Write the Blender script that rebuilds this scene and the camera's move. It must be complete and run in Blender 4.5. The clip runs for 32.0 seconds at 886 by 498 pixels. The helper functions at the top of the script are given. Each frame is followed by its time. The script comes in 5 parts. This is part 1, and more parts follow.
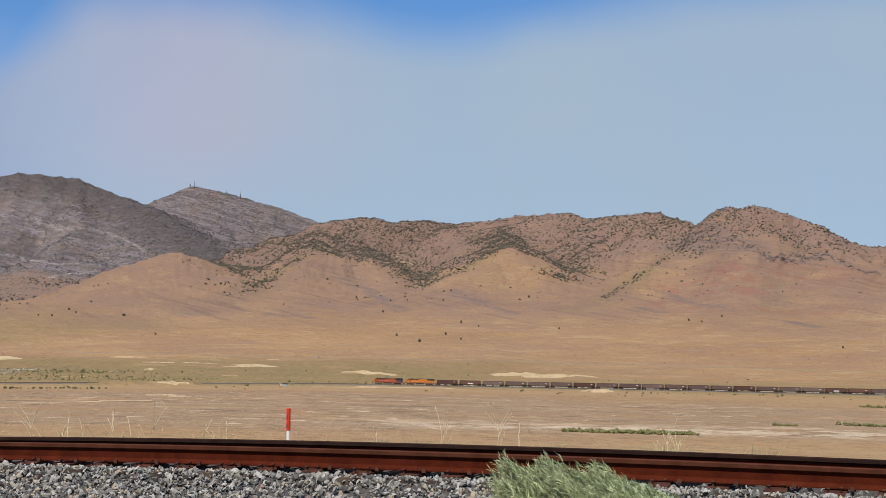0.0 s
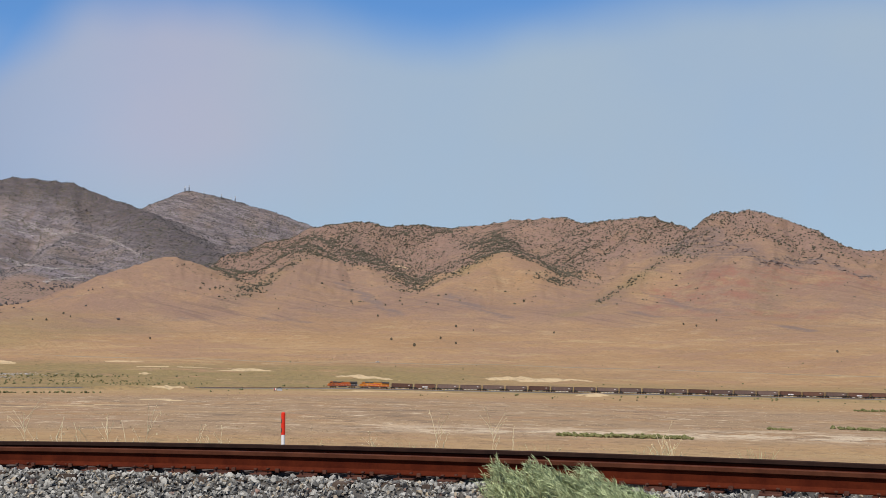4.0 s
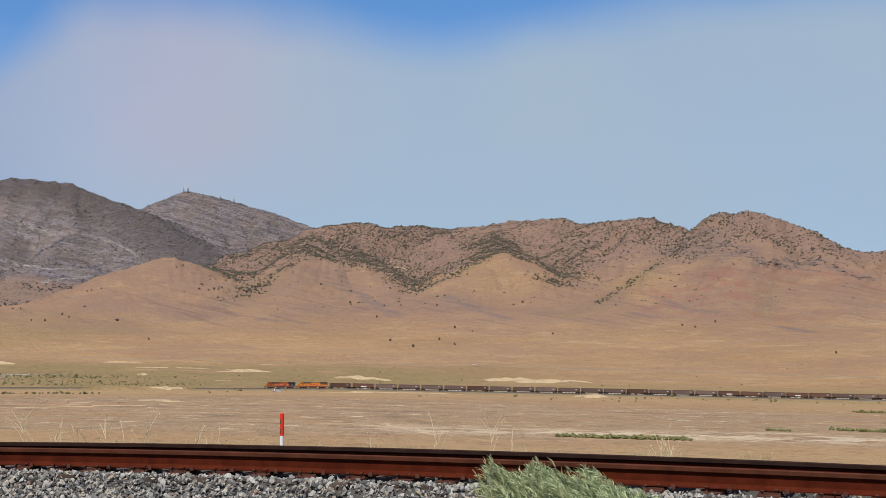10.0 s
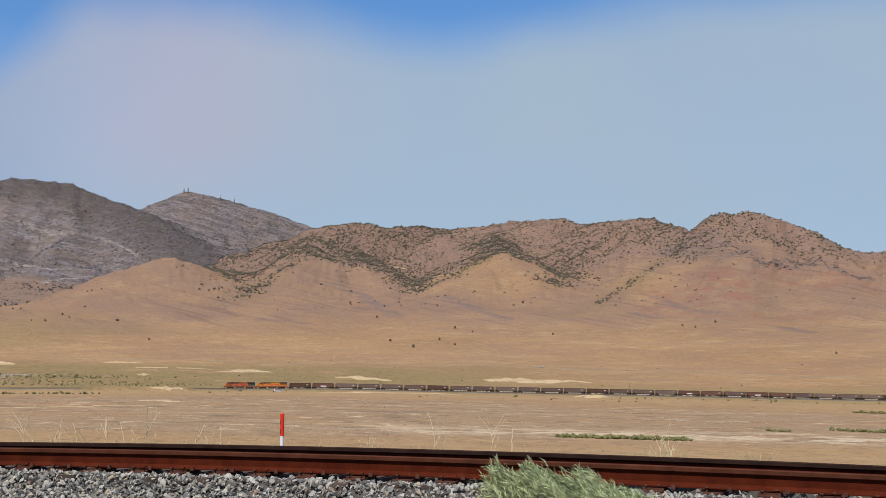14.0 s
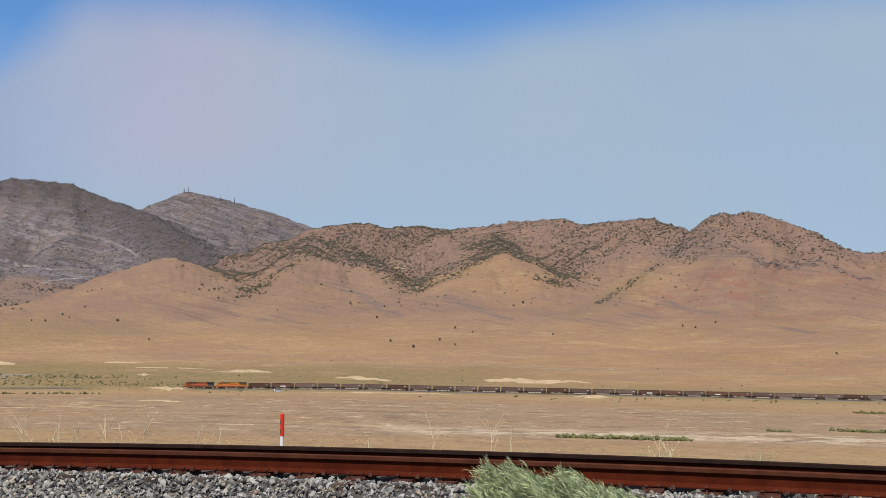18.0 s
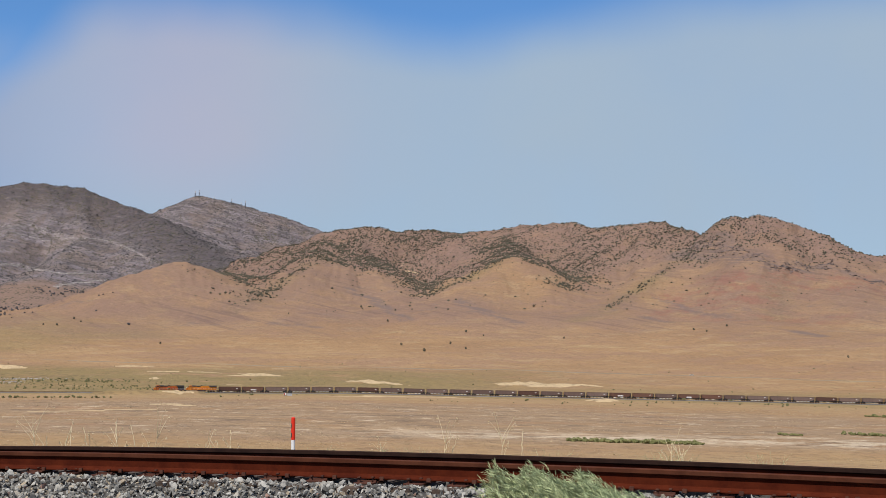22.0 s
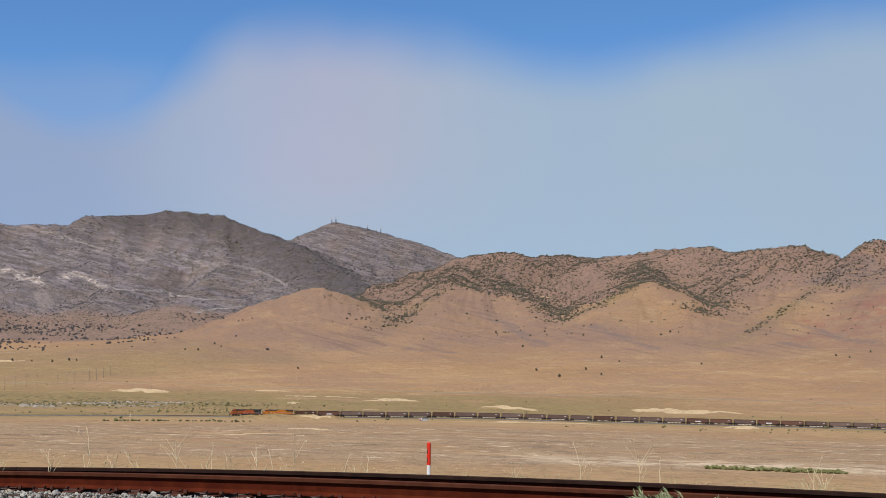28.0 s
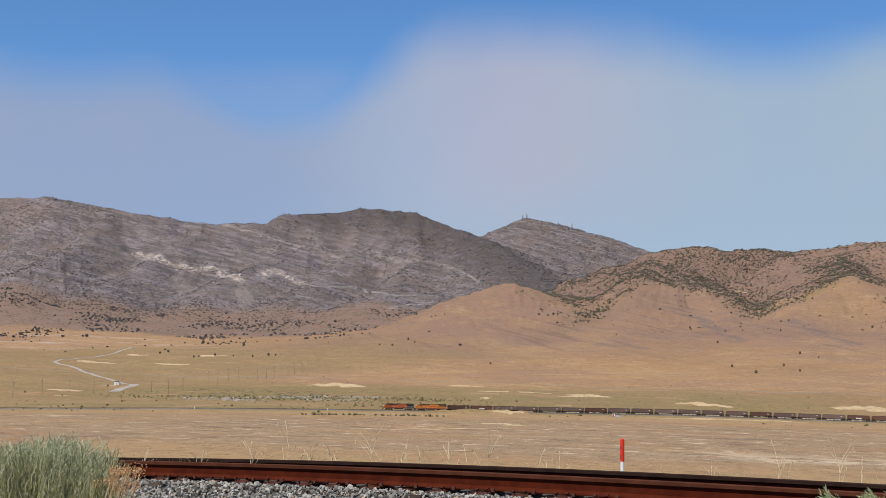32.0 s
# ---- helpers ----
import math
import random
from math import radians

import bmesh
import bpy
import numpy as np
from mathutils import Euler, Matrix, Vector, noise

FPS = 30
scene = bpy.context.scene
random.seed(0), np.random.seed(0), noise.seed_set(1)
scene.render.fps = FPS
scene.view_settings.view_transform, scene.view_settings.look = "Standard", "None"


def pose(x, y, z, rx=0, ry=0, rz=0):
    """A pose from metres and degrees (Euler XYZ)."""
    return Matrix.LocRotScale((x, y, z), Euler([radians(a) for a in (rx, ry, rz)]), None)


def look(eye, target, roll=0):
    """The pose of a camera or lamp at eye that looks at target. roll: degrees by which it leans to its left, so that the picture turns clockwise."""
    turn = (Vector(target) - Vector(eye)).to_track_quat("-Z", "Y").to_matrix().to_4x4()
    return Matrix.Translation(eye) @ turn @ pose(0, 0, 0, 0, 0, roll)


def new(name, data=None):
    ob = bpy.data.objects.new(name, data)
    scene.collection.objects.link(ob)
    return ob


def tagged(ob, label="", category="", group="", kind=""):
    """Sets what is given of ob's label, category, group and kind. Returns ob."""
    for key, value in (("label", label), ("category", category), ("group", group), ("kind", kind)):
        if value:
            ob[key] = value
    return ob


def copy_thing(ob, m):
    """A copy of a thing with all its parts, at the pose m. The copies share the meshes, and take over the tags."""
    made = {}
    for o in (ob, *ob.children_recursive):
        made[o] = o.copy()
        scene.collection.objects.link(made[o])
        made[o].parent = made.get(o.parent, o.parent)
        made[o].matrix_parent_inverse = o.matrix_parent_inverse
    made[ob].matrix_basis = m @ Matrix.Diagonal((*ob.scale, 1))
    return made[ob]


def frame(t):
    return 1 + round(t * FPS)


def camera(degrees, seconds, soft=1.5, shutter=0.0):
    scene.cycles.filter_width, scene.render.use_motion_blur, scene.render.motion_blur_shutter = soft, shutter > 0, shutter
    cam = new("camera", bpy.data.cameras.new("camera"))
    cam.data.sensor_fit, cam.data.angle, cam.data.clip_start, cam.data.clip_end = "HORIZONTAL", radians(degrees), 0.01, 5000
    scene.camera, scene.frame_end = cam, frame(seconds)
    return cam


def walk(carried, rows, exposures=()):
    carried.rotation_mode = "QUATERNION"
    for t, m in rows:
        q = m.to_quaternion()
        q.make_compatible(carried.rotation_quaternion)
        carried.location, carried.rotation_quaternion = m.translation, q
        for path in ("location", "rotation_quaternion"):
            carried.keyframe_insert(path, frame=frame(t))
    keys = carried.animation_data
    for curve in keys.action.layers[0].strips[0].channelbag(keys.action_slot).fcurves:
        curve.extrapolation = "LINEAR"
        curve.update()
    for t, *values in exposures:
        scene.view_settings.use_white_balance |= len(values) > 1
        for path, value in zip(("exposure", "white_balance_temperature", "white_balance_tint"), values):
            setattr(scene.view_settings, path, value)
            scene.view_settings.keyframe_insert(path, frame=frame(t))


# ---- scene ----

# ---- camera: it stands on a tripod beside the near track and only turns ----
EYE = (0.0, 0.0, 25.0)
cam = camera(34.82, 32.0, soft=0.74)
TURNS = [  # seconds, yaw, pitch, roll
    (0.0, 0.000, 4.323, -0.250),
    (0.5, 0.021, 4.386, -0.198),
    (1.0, 0.052, 4.449, -0.260),
    (1.5, -0.013, 4.490, -0.201),
    (2.0, -0.035, 4.497, -0.256),
    (2.5, -0.055, 4.487, -0.247),
    (3.0, -0.079, 4.483, -0.221),
    (3.5, -0.156, 4.486, -0.248),
    (5.5, -0.265, 4.519, -0.257),
    (6.5, -0.263, 4.521, -0.252),
    (8.5, -0.260, 4.527, -0.244),
    (10.5, -0.256, 4.532, -0.236),
    (12.5, -0.252, 4.538, -0.227),
    (14.5, -0.248, 4.543, -0.219),
    (16.5, -0.244, 4.548, -0.210),
    (18.5, -0.240, 4.554, -0.202),
    (19.0, -0.110, 4.582, -0.249),
    (19.5, 0.001, 4.597, -0.205),
    (20.0, 0.058, 4.624, -0.219),
    (20.5, 0.112, 4.647, -0.215),
    (21.0, 0.147, 4.663, -0.171),
    (21.5, 0.181, 4.688, -0.226),
    (22.0, 0.193, 4.699, -0.226),
    (22.5, 0.469, 4.725, -0.268),
    (23.0, 0.737, 4.721, -0.217),
    (23.5, 0.845, 4.739, -0.150),
    (24.0, 0.937, 4.763, -0.172),
    (24.5, 0.974, 4.819, -0.190),
    (25.0, 1.127, 4.894, -0.204),
    (25.5, 1.969, 5.178, -0.241),
    (26.0, 2.883, 5.666, -0.158),
    (26.5, 3.997, 5.843, -0.065),
    (28.5, 6.238, 5.696, 0.020),
    (29.0, 7.032, 5.670, 0.044),
    (29.5, 7.741, 5.630, 0.077),
    (30.0, 9.027, 5.630, 0.160),
    (30.5, 10.253, 5.616, 0.178),
    (31.0, 11.371, 5.571, 0.211),
    (31.5, 12.519, 5.569, 0.291),
    (32.0, 13.444, 5.540, 0.304),
]
walk(cam, [(t, pose(*EYE, 90 + p, 0, yaw) @ pose(0, 0, 0, 0, 0, roll)) for t, yaw, p, roll in TURNS])

# ---- world: clear sky with a broad veil of thin cloud, high sun behind the camera ----
SUN_EL, SUN_AZ = 56.0, 203.0      # degrees; azimuth clockwise from +y
world = bpy.data.worlds.new("sky")
scene.world = world
world.use_nodes = True


def build_sky():
    nt = world.node_tree
    N, L = nt.nodes, nt.links
    N.clear()

    def math_node(op, a, b=None, c=None):
        n = N.new("ShaderNodeMath")
        n.operation = op
        for i, v in enumerate((a, b, c)):
            if v is None:
                continue
            if isinstance(v, (int, float)):
                n.inputs[i].default_value = v
            else:
                L.new(v, n.inputs[i])
        return n.outputs[0]

    def step(v, lo, hi):
        n = N.new("ShaderNodeMapRange")
        n.interpolation_type = "SMOOTHSTEP"
        L.new(v, n.inputs["Value"])
        for key, val in (("From Min", lo), ("From Max", hi)):
            if isinstance(val, (int, float)):
                n.inputs[key].default_value = val
            else:
                L.new(val, n.inputs[key])
        return n.outputs["Result"]

    def mix(f, a, b):
        n = N.new("ShaderNodeMix")
        n.data_type = "RGBA"
        L.new(f, n.inputs["Factor"])
        for s, v in ((n.inputs["A"], a), (n.inputs["B"], b)):
            if isinstance(v, tuple):
                s.default_value = (*v, 1)
            else:
                L.new(v, s)
        return n.outputs["Result"]

    sky = N.new("ShaderNodeTexSky")
    sky.sky_type = "NISHITA"
    sky.sun_disc = False
    sky.sun_elevation, sky.sun_rotation = radians(SUN_EL), radians(SUN_AZ)
    sky.altitude, sky.air_density, sky.dust_density, sky.ozone_density = 1500, 1.0, 0.6, 1.2
    co = N.new("ShaderNodeTexCoord").outputs["Generated"]
    sep = N.new("ShaderNodeSeparateXYZ")
    L.new(co, sep.inputs[0])
    el = math_node("ARCSINE", sep.outputs["Z"])
    az = math_node("ARCTAN2", sep.outputs["X"], sep.outputs["Y"])
    big = N.new("ShaderNodeTexNoise")
    big.inputs["Scale"].default_value, big.inputs["Detail"].default_value = 5.0, 3.0
    L.new(co, big.inputs["Vector"])
    wob = math_node("MULTIPLY", math_node("SUBTRACT", big.outputs["Fac"], 0.5), 0.05)
    # the veil's upper edge: a hollow in the west, then a tall bank with a shallow dip ahead
    bank = step(math_node("ADD", az, wob), -0.322, -0.232)
    dip = math_node("POWER", 2.718, math_node("MULTIPLY", math_node("POWER", math_node("DIVIDE", math_node("SUBTRACT", az, 0.012), 0.075), 2.0), -1.0))
    west = step(az, -0.35, -0.45)
    edge = math_node("ADD", math_node("MULTIPLY", bank, 0.056), math_node("ADD", math_node("MULTIPLY", west, 0.030), 0.193))
    edge = math_node("SUBTRACT", edge, math_node("MULTIPLY", dip, 0.021))
    edge = math_node("ADD", edge, math_node("ADD", wob, math_node("MULTIPLY", step(az, 0.08, 0.2), 0.008)))
    veil = math_node("SUBTRACT", 1.0, step(el, math_node("SUBTRACT", edge, 0.036), math_node("ADD", edge, 0.020)))
    # a thinner sheet fills the western hollow
    sheet = math_node("MULTIPLY", step(el, math_node("ADD", wob, 0.236), math_node("ADD", wob, 0.205)), math_node("MULTIPLY", step(az, -0.26, -0.34), 0.38))
    veil = math_node("MAXIMUM", veil, sheet)
    fine = N.new("ShaderNodeTexNoise")
    fine.inputs["Scale"].default_value, fine.inputs["Detail"].default_value = 9.0, 5.0
    L.new(co, fine.inputs["Vector"])
    veil = math_node("MULTIPLY", veil, math_node("ADD", math_node("MULTIPLY", fine.outputs["Fac"], 0.30), 0.74))
    veil = math_node("MINIMUM", veil, 1.0)
    warm = math_node("MULTIPLY", math_node("POWER", 2.718, math_node("MULTIPLY", math_node("POWER", math_node("DIVIDE", math_node("ADD", az, 0.19), 0.10), 2.0), -1.0)), step(el, 0.08, 0.16))
    cloud = mix(step(az, -0.20, -0.36), CLOUD, CLOUD_WEST)
    cloud = mix(warm, cloud, CLOUD_WARM)
    deep = N.new("ShaderNodeMix")
    deep.data_type, deep.blend_type = "RGBA", "MULTIPLY"
    deep.inputs["Factor"].default_value = 1.0
    L.new(sky.outputs[0], deep.inputs["A"])
    deep.inputs["B"].default_value = (0.62, 0.95, 1.27, 1)
    out = mix(veil, deep.outputs["Result"], cloud)
    bg = N.new("ShaderNodeBackground")
    bg.inputs["Strength"].default_value = SKY_STRENGTH
    L.new(out, bg.inputs["Color"])
    L.new(bg.outputs[0], N.new("ShaderNodeOutputWorld").inputs[0])


SKY_STRENGTH = 0.103
CLOUD_WEST = (3.05, 3.72, 5.32)
CLOUD, CLOUD_WARM = (3.72, 4.68, 5.75), (4.35, 4.50, 5.60)
build_sky()
sun = new("sun", bpy.data.lights.new("sun", "SUN"))
sun.data.energy, sun.data.angle, sun.data.color = 5.0, radians(0.5), (1.0, 0.94, 0.85)
a, e = radians(SUN_AZ), radians(SUN_EL)
sun.matrix_world = look((0, 0, 80), (-math.sin(a) * math.cos(e), -math.cos(a) * math.cos(e), 80 - math.sin(e)))
scene.view_settings.exposure = 0.0

# ---- materials ----
class Nodes:
    """Short hand for one node material."""

    def __init__(self, name, rough=0.8, metal=0.0, spec=0.3):
        self.m = bpy.data.materials.new(name)
        self.m.use_nodes = True
        self.t = self.m.node_tree
        self.b = self.t.nodes["Principled BSDF"]
        self.b.inputs["Roughness"].default_value = rough
        self.b.inputs["Metallic"].default_value = metal
        self.b.inputs["Specular IOR Level"].default_value = spec
        self.co = self.t.nodes.new("ShaderNodeTexCoord").outputs["Object"]

    def n(self, kind):
        return self.t.nodes.new(kind)

    def put(self, v, socket):
        if isinstance(v, (int, float)):
            socket.default_value = v
        elif isinstance(v, tuple):
            socket.default_value = (*v, 1) if len(v) == 3 and socket.type == "RGBA" else v
        else:
            self.t.links.new(v, socket)

    def noise(self, scale, detail=4.0, rough=0.55, stretch=None, world=True, dip=None):
        n = self.n("ShaderNodeTexNoise")
        n.inputs["Scale"].default_value, n.inputs["Detail"].default_value, n.inputs["Roughness"].default_value = scale, detail, rough
        src = self.n("ShaderNodeNewGeometry").outputs["Position"] if world else self.co
        if stretch:
            mp = self.n("ShaderNodeMapping")
            mp.inputs["Scale"].default_value = stretch
            if dip:
                # turned first, then squeezed, so that beds can slant
                mp.vector_type = "TEXTURE"
                mp.inputs["Rotation"].default_value = tuple(radians(v) for v in dip)
                mp.inputs["Scale"].default_value = tuple(1 / v for v in stretch)
            self.put(src, mp.inputs["Vector"])
            src = mp.outputs[0]
        self.put(src, n.inputs["Vector"])
        return n.outputs["Fac"]

    def ramp(self, v, lo, hi, a=0.0, b=1.0):
        n = self.n("ShaderNodeMapRange")
        n.interpolation_type = "SMOOTHSTEP"
        self.put(v, n.inputs["Value"])
        for key, val in (("From Min", lo), ("From Max", hi), ("To Min", a), ("To Max", b)):
            n.inputs[key].default_value = val
        return n.outputs["Result"]

    def math(self, op, a, b=0.0):
        n = self.n("ShaderNodeMath")
        n.operation = op
        self.put(a, n.inputs[0])
        self.put(b, n.inputs[1])
        return n.outputs[0]

    def mix(self, f, a, b, how="MIX"):
        n = self.n("ShaderNodeMix")
        n.data_type, n.blend_type = "RGBA", how
        self.put(f, n.inputs["Factor"])
        self.put(a, n.inputs["A"])
        self.put(b, n.inputs["B"])
        return n.outputs["Result"]

    def attr(self, name):
        n = self.n("ShaderNodeAttribute")
        n.attribute_name = name
        return n.outputs["Fac"]

    def island(self):
        return self.n("ShaderNodeNewGeometry").outputs["Random Per Island"]

    def chance(self):
        return self.n("ShaderNodeObjectInfo").outputs["Random"]

    def done(self, colour, bump=None, strength=0.3, distance=0.01, rough=None):
        self.put(colour, self.b.inputs["Base Color"])
        if bump is not None:
            n = self.n("ShaderNodeBump")
            n.inputs["Strength"].default_value, n.inputs["Distance"].default_value = strength, distance
            self.put(bump, n.inputs["Height"])
            self.put(n.outputs[0], self.b.inputs["Normal"])
        if rough is not None:
            self.put(rough, self.b.inputs["Roughness"])
        return self.m


def worn(name, a, b, scale=3.0, rough=0.7, metal=0.0, bump=0.2, distance=0.005, spread=0.0, world=False, spec=0.3):
    """A surface of two mixed tones with grain; spread lets whole objects differ."""
    k = Nodes(name, rough, metal, spec)
    big, small = k.noise(scale, 4, world=world), k.noise(scale * 9, 3, world=world)
    f = k.math("ADD", k.math("MULTIPLY", big, 0.7), k.math("MULTIPLY", small, 0.3))
    if spread:
        f = k.math("ADD", f, k.math("MULTIPLY", k.math("SUBTRACT", k.chance(), 0.5), spread))
    return k.done(k.mix(k.ramp(f, 0.33, 0.67), a, b), small, bump, distance)


DIP = (0, 14, 0)      # degrees; the beds fall gently to the east


def soil_material():
    k = Nodes("soil", 0.95, spec=0.1)
    big, mid, small = k.noise(0.004, 5, 0.6), k.noise(0.03, 5, 0.65), k.noise(0.22, 4, 0.65)
    streak = k.noise(0.02, 8, 0.78, stretch=(0.3, 0.8, 1.0))
    c = k.mix(k.ramp(big, 0.30, 0.70), (0.324, 0.190, 0.092), (0.381, 0.237, 0.121))
    c = k.mix(k.ramp(streak, 0.44, 0.60, 0, 0.32), c, (0.258, 0.161, 0.088))
    c = k.mix(k.ramp(mid, 0.52, 0.68, 0, 0.6), c, (0.430, 0.297, 0.162))
    # washed fans: pinkish and straw-coloured drifts across the slope
    c = k.mix(k.ramp(k.noise(0.008, 8, 0.75, stretch=(0.7, 1.0, 1.0)), 0.48, 0.58, 0, 0.65), c, (0.300, 0.180, 0.112))
    c = k.mix(k.ramp(k.noise(0.015, 8, 0.8, stretch=(0.5, 1.0, 1.0)), 0.55, 0.62, 0, 0.6), c, (0.424, 0.296, 0.150))
    # bare crusted pan between the bank and the far line, streaked by wash
    pan = k.math("MULTIPLY", k.attr("pan"), k.ramp(k.noise(0.03, 7, 0.72, stretch=(0.5, 0.7, 1.0)), 0.36, 0.50))
    c = k.mix(k.math("MULTIPLY", pan, 0.85), c, (0.312, 0.214, 0.128))
    c = k.mix(k.math("MULTIPLY", k.attr("pan"), k.ramp(k.noise(0.10, 7, 0.78, stretch=(0.35, 0.5, 1.0)), 0.54, 0.60, 0, 0.75)), c, (0.160, 0.114, 0.078))
    c = k.mix(k.math("MULTIPLY", k.attr("pan"), k.ramp(k.noise(0.035, 6, 0.75, stretch=(0.3, 0.9, 1.0)), 0.55, 0.62, 0, 0.7)), c, (0.400, 0.262, 0.140))
    pale = k.math("MULTIPLY", k.attr("pan"), k.ramp(k.noise(0.2, 7, 0.78, stretch=(0.35, 0.45, 1.0)), 0.575, 0.62))
    c = k.mix(k.math("MULTIPLY", pale, 0.9), c, (0.600, 0.475, 0.325))
    pale = k.math("MULTIPLY", k.attr("crust"), k.ramp(k.noise(0.16, 7, 0.76, stretch=(0.35, 0.4, 1.0)), 0.46, 0.53))
    c = k.mix(k.math("MULTIPLY", pale, 0.8), c, (0.590, 0.470, 0.325))
    c = k.mix(k.math("MULTIPLY", k.attr("ochre"), k.ramp(k.noise(0.04, 6, 0.75), 0.36, 0.56, 0.25, 0.9)), c, (0.365, 0.246, 0.122))
    green = k.math("MULTIPLY", k.attr("green"), k.ramp(k.noise(0.018, 7, 0.8), 0.34, 0.50))
    c = k.mix(k.math("MULTIPLY", green, 0.9), c, (0.240, 0.178, 0.076))
    # thin stony soil higher up: mauve and umber mottling with ribs of grey rock
    mott = k.noise(0.014, 7, 0.75)
    high = k.attr("mauve")
    c = k.mix(k.math("MULTIPLY", high, k.ramp(mott, 0.40, 0.56, 0.55, 0.97)), c, (0.232, 0.146, 0.108))
    c = k.mix(k.math("MULTIPLY", high, k.ramp(k.noise(0.03, 7, 0.8, stretch=(0.5, 0.5, 2.2)), 0.58, 0.66, 0, 0.8)), c, (0.190, 0.142, 0.118))
    c = k.mix(k.math("MULTIPLY", high, k.ramp(k.noise(0.035, 6, 0.8), 0.60, 0.68, 0, 0.7)), c, (0.330, 0.198, 0.130))
    # beds of rock that dip to the east show as slanting streaks
    beds = k.noise(0.03, 5, 0.62, stretch=(0.16, 0.16, 9.0), dip=DIP)
    shown = k.math("MULTIPLY", high, k.ramp(k.noise(0.007, 4, 0.6), 0.42, 0.58, 0.15, 1.0))
    c = k.mix(k.math("MULTIPLY", shown, k.ramp(beds, 0.55, 0.62, 0, 0.75)), c, (0.165, 0.106, 0.084))
    c = k.mix(k.math("MULTIPLY", shown, k.ramp(beds, 0.36, 0.44, 0.35, 0)), c, (0.330, 0.218, 0.140))
    c = k.mix(k.math("MULTIPLY", k.attr("red"), k.ramp(k.noise(0.02, 7, 0.8, stretch=(0.8, 0.8, 2.5), dip=DIP), 0.47, 0.58, 0, 0.6)), c, (0.262, 0.112, 0.080))
    # bare stony crests, pinker than the grass below
    c = k.mix(k.math("MULTIPLY", k.attr("upper"), k.ramp(k.noise(0.03, 6, 0.8), 0.36, 0.60, 0.35, 0.9)), c, (0.235, 0.150, 0.118))
    crag = k.math("MULTIPLY", k.attr("crag"), k.ramp(k.math("ADD", k.math("MULTIPLY", k.noise(0.03, 8, 0.85), 0.5), k.math("MULTIPLY", beds, 0.5)), 0.43, 0.51))
    c = k.mix(k.math("MULTIPLY", crag, 0.85), c, (0.182, 0.130, 0.110))
    # the far range: grey limestone, brown soil and thin scrub in slanting bands
    rock = k.noise(0.03, 7, 0.78, stretch=(0.4, 0.4, 4.0), dip=DIP)
    # distance haze is put into these greys: bluer and less saturated than the rock
    grey = k.mix(k.ramp(rock, 0.38, 0.64), (0.118, 0.100, 0.106), (0.262, 0.222, 0.228))
    grey = k.mix(k.ramp(k.noise(0.09, 6, 0.8), 0.50, 0.62, 0, 0.6), grey, (0.090, 0.080, 0.085))
    grey = k.mix(k.ramp(k.noise(0.009, 6, 0.7), 0.46, 0.62, 0, 0.45), grey, (0.206, 0.148, 0.116))
    grey = k.mix(k.math("MULTIPLY", k.attr("brush"), k.ramp(k.noise(0.05, 6, 0.75), 0.30, 0.55, 0.5, 0.95)), grey, (0.080, 0.068, 0.072))
    grey = k.mix(k.math("MULTIPLY", k.attr("foot"), 0.85), grey, (0.235, 0.150, 0.108))
    c = k.mix(k.ramp(k.math("ADD", k.attr("range"), k.math("MULTIPLY", k.math("SUBTRACT", mid, 0.5), 0.8)), 0.35, 0.65), c, grey)
    c = k.mix(k.math("MULTIPLY", k.attr("talus"), k.ramp(k.noise(0.05, 5, 0.7), 0.30, 0.55, 0.5, 0.95)), c, (0.250, 0.205, 0.188))
    ledge = k.math("MULTIPLY", k.attr("ledge"), k.ramp(k.noise(0.05, 6, 0.75), 0.42, 0.56))
    c = k.mix(ledge, c, (0.58, 0.50, 0.45))
    # low scrub too small to be built, as dark spots
    spots = k.n("ShaderNodeTexVoronoi")
    spots.inputs["Scale"].default_value = 0.16
    k.put(k.n("ShaderNodeNewGeometry").outputs["Position"], spots.inputs["Vector"])
    dots = k.math("MULTIPLY", k.attr("scrub"), k.ramp(spots.outputs["Distance"], 0.32, 0.46, 1, 0))
    dots = k.math("MULTIPLY", dots, k.ramp(k.noise(0.02, 5, 0.7), 0.40, 0.54))
    c = k.mix(k.math("MULTIPLY", dots, 0.9), c, (0.062, 0.062, 0.038))
    ragged = k.math("ADD", k.attr("pale"), k.math("MULTIPLY", k.math("SUBTRACT", k.noise(0.12, 6, 0.8), 0.5), 0.9))
    c = k.mix(k.ramp(ragged, 0.40, 0.56, 0, 0.88), c, (0.56, 0.415, 0.24))
    tuft = k.noise(0.085, 8, 0.85)
    c = k.mix(k.ramp(tuft, 0.52, 0.62, 0, 0.30), c, (0.183, 0.120, 0.069))
    c = k.mix(k.ramp(tuft, 0.34, 0.44, 0.35, 0), c, (0.460, 0.327, 0.186))
    c = k.mix(k.ramp(small, 0.5, 0.68, 0, 0.5), c, (0.157, 0.110, 0.062))
    return k.done(c, k.math("ADD", mid, k.math("MULTIPLY", rock, 2.0)), 0.7, 4.0)


M_SOIL = soil_material()

# ---- the land: one height function for the bench, the plain, the fan and the ranges ----
def lattice(ix, iy, seed):
    h = (ix.astype(np.int64) * 374761393 + iy.astype(np.int64) * 668265263 + seed * 1442695041) & 0xFFFFFFFF
    h = ((h ^ (h >> 13)) * 1274126177) & 0xFFFFFFFF
    return ((h ^ (h >> 16)) & 0xFFFF) / 65535.0


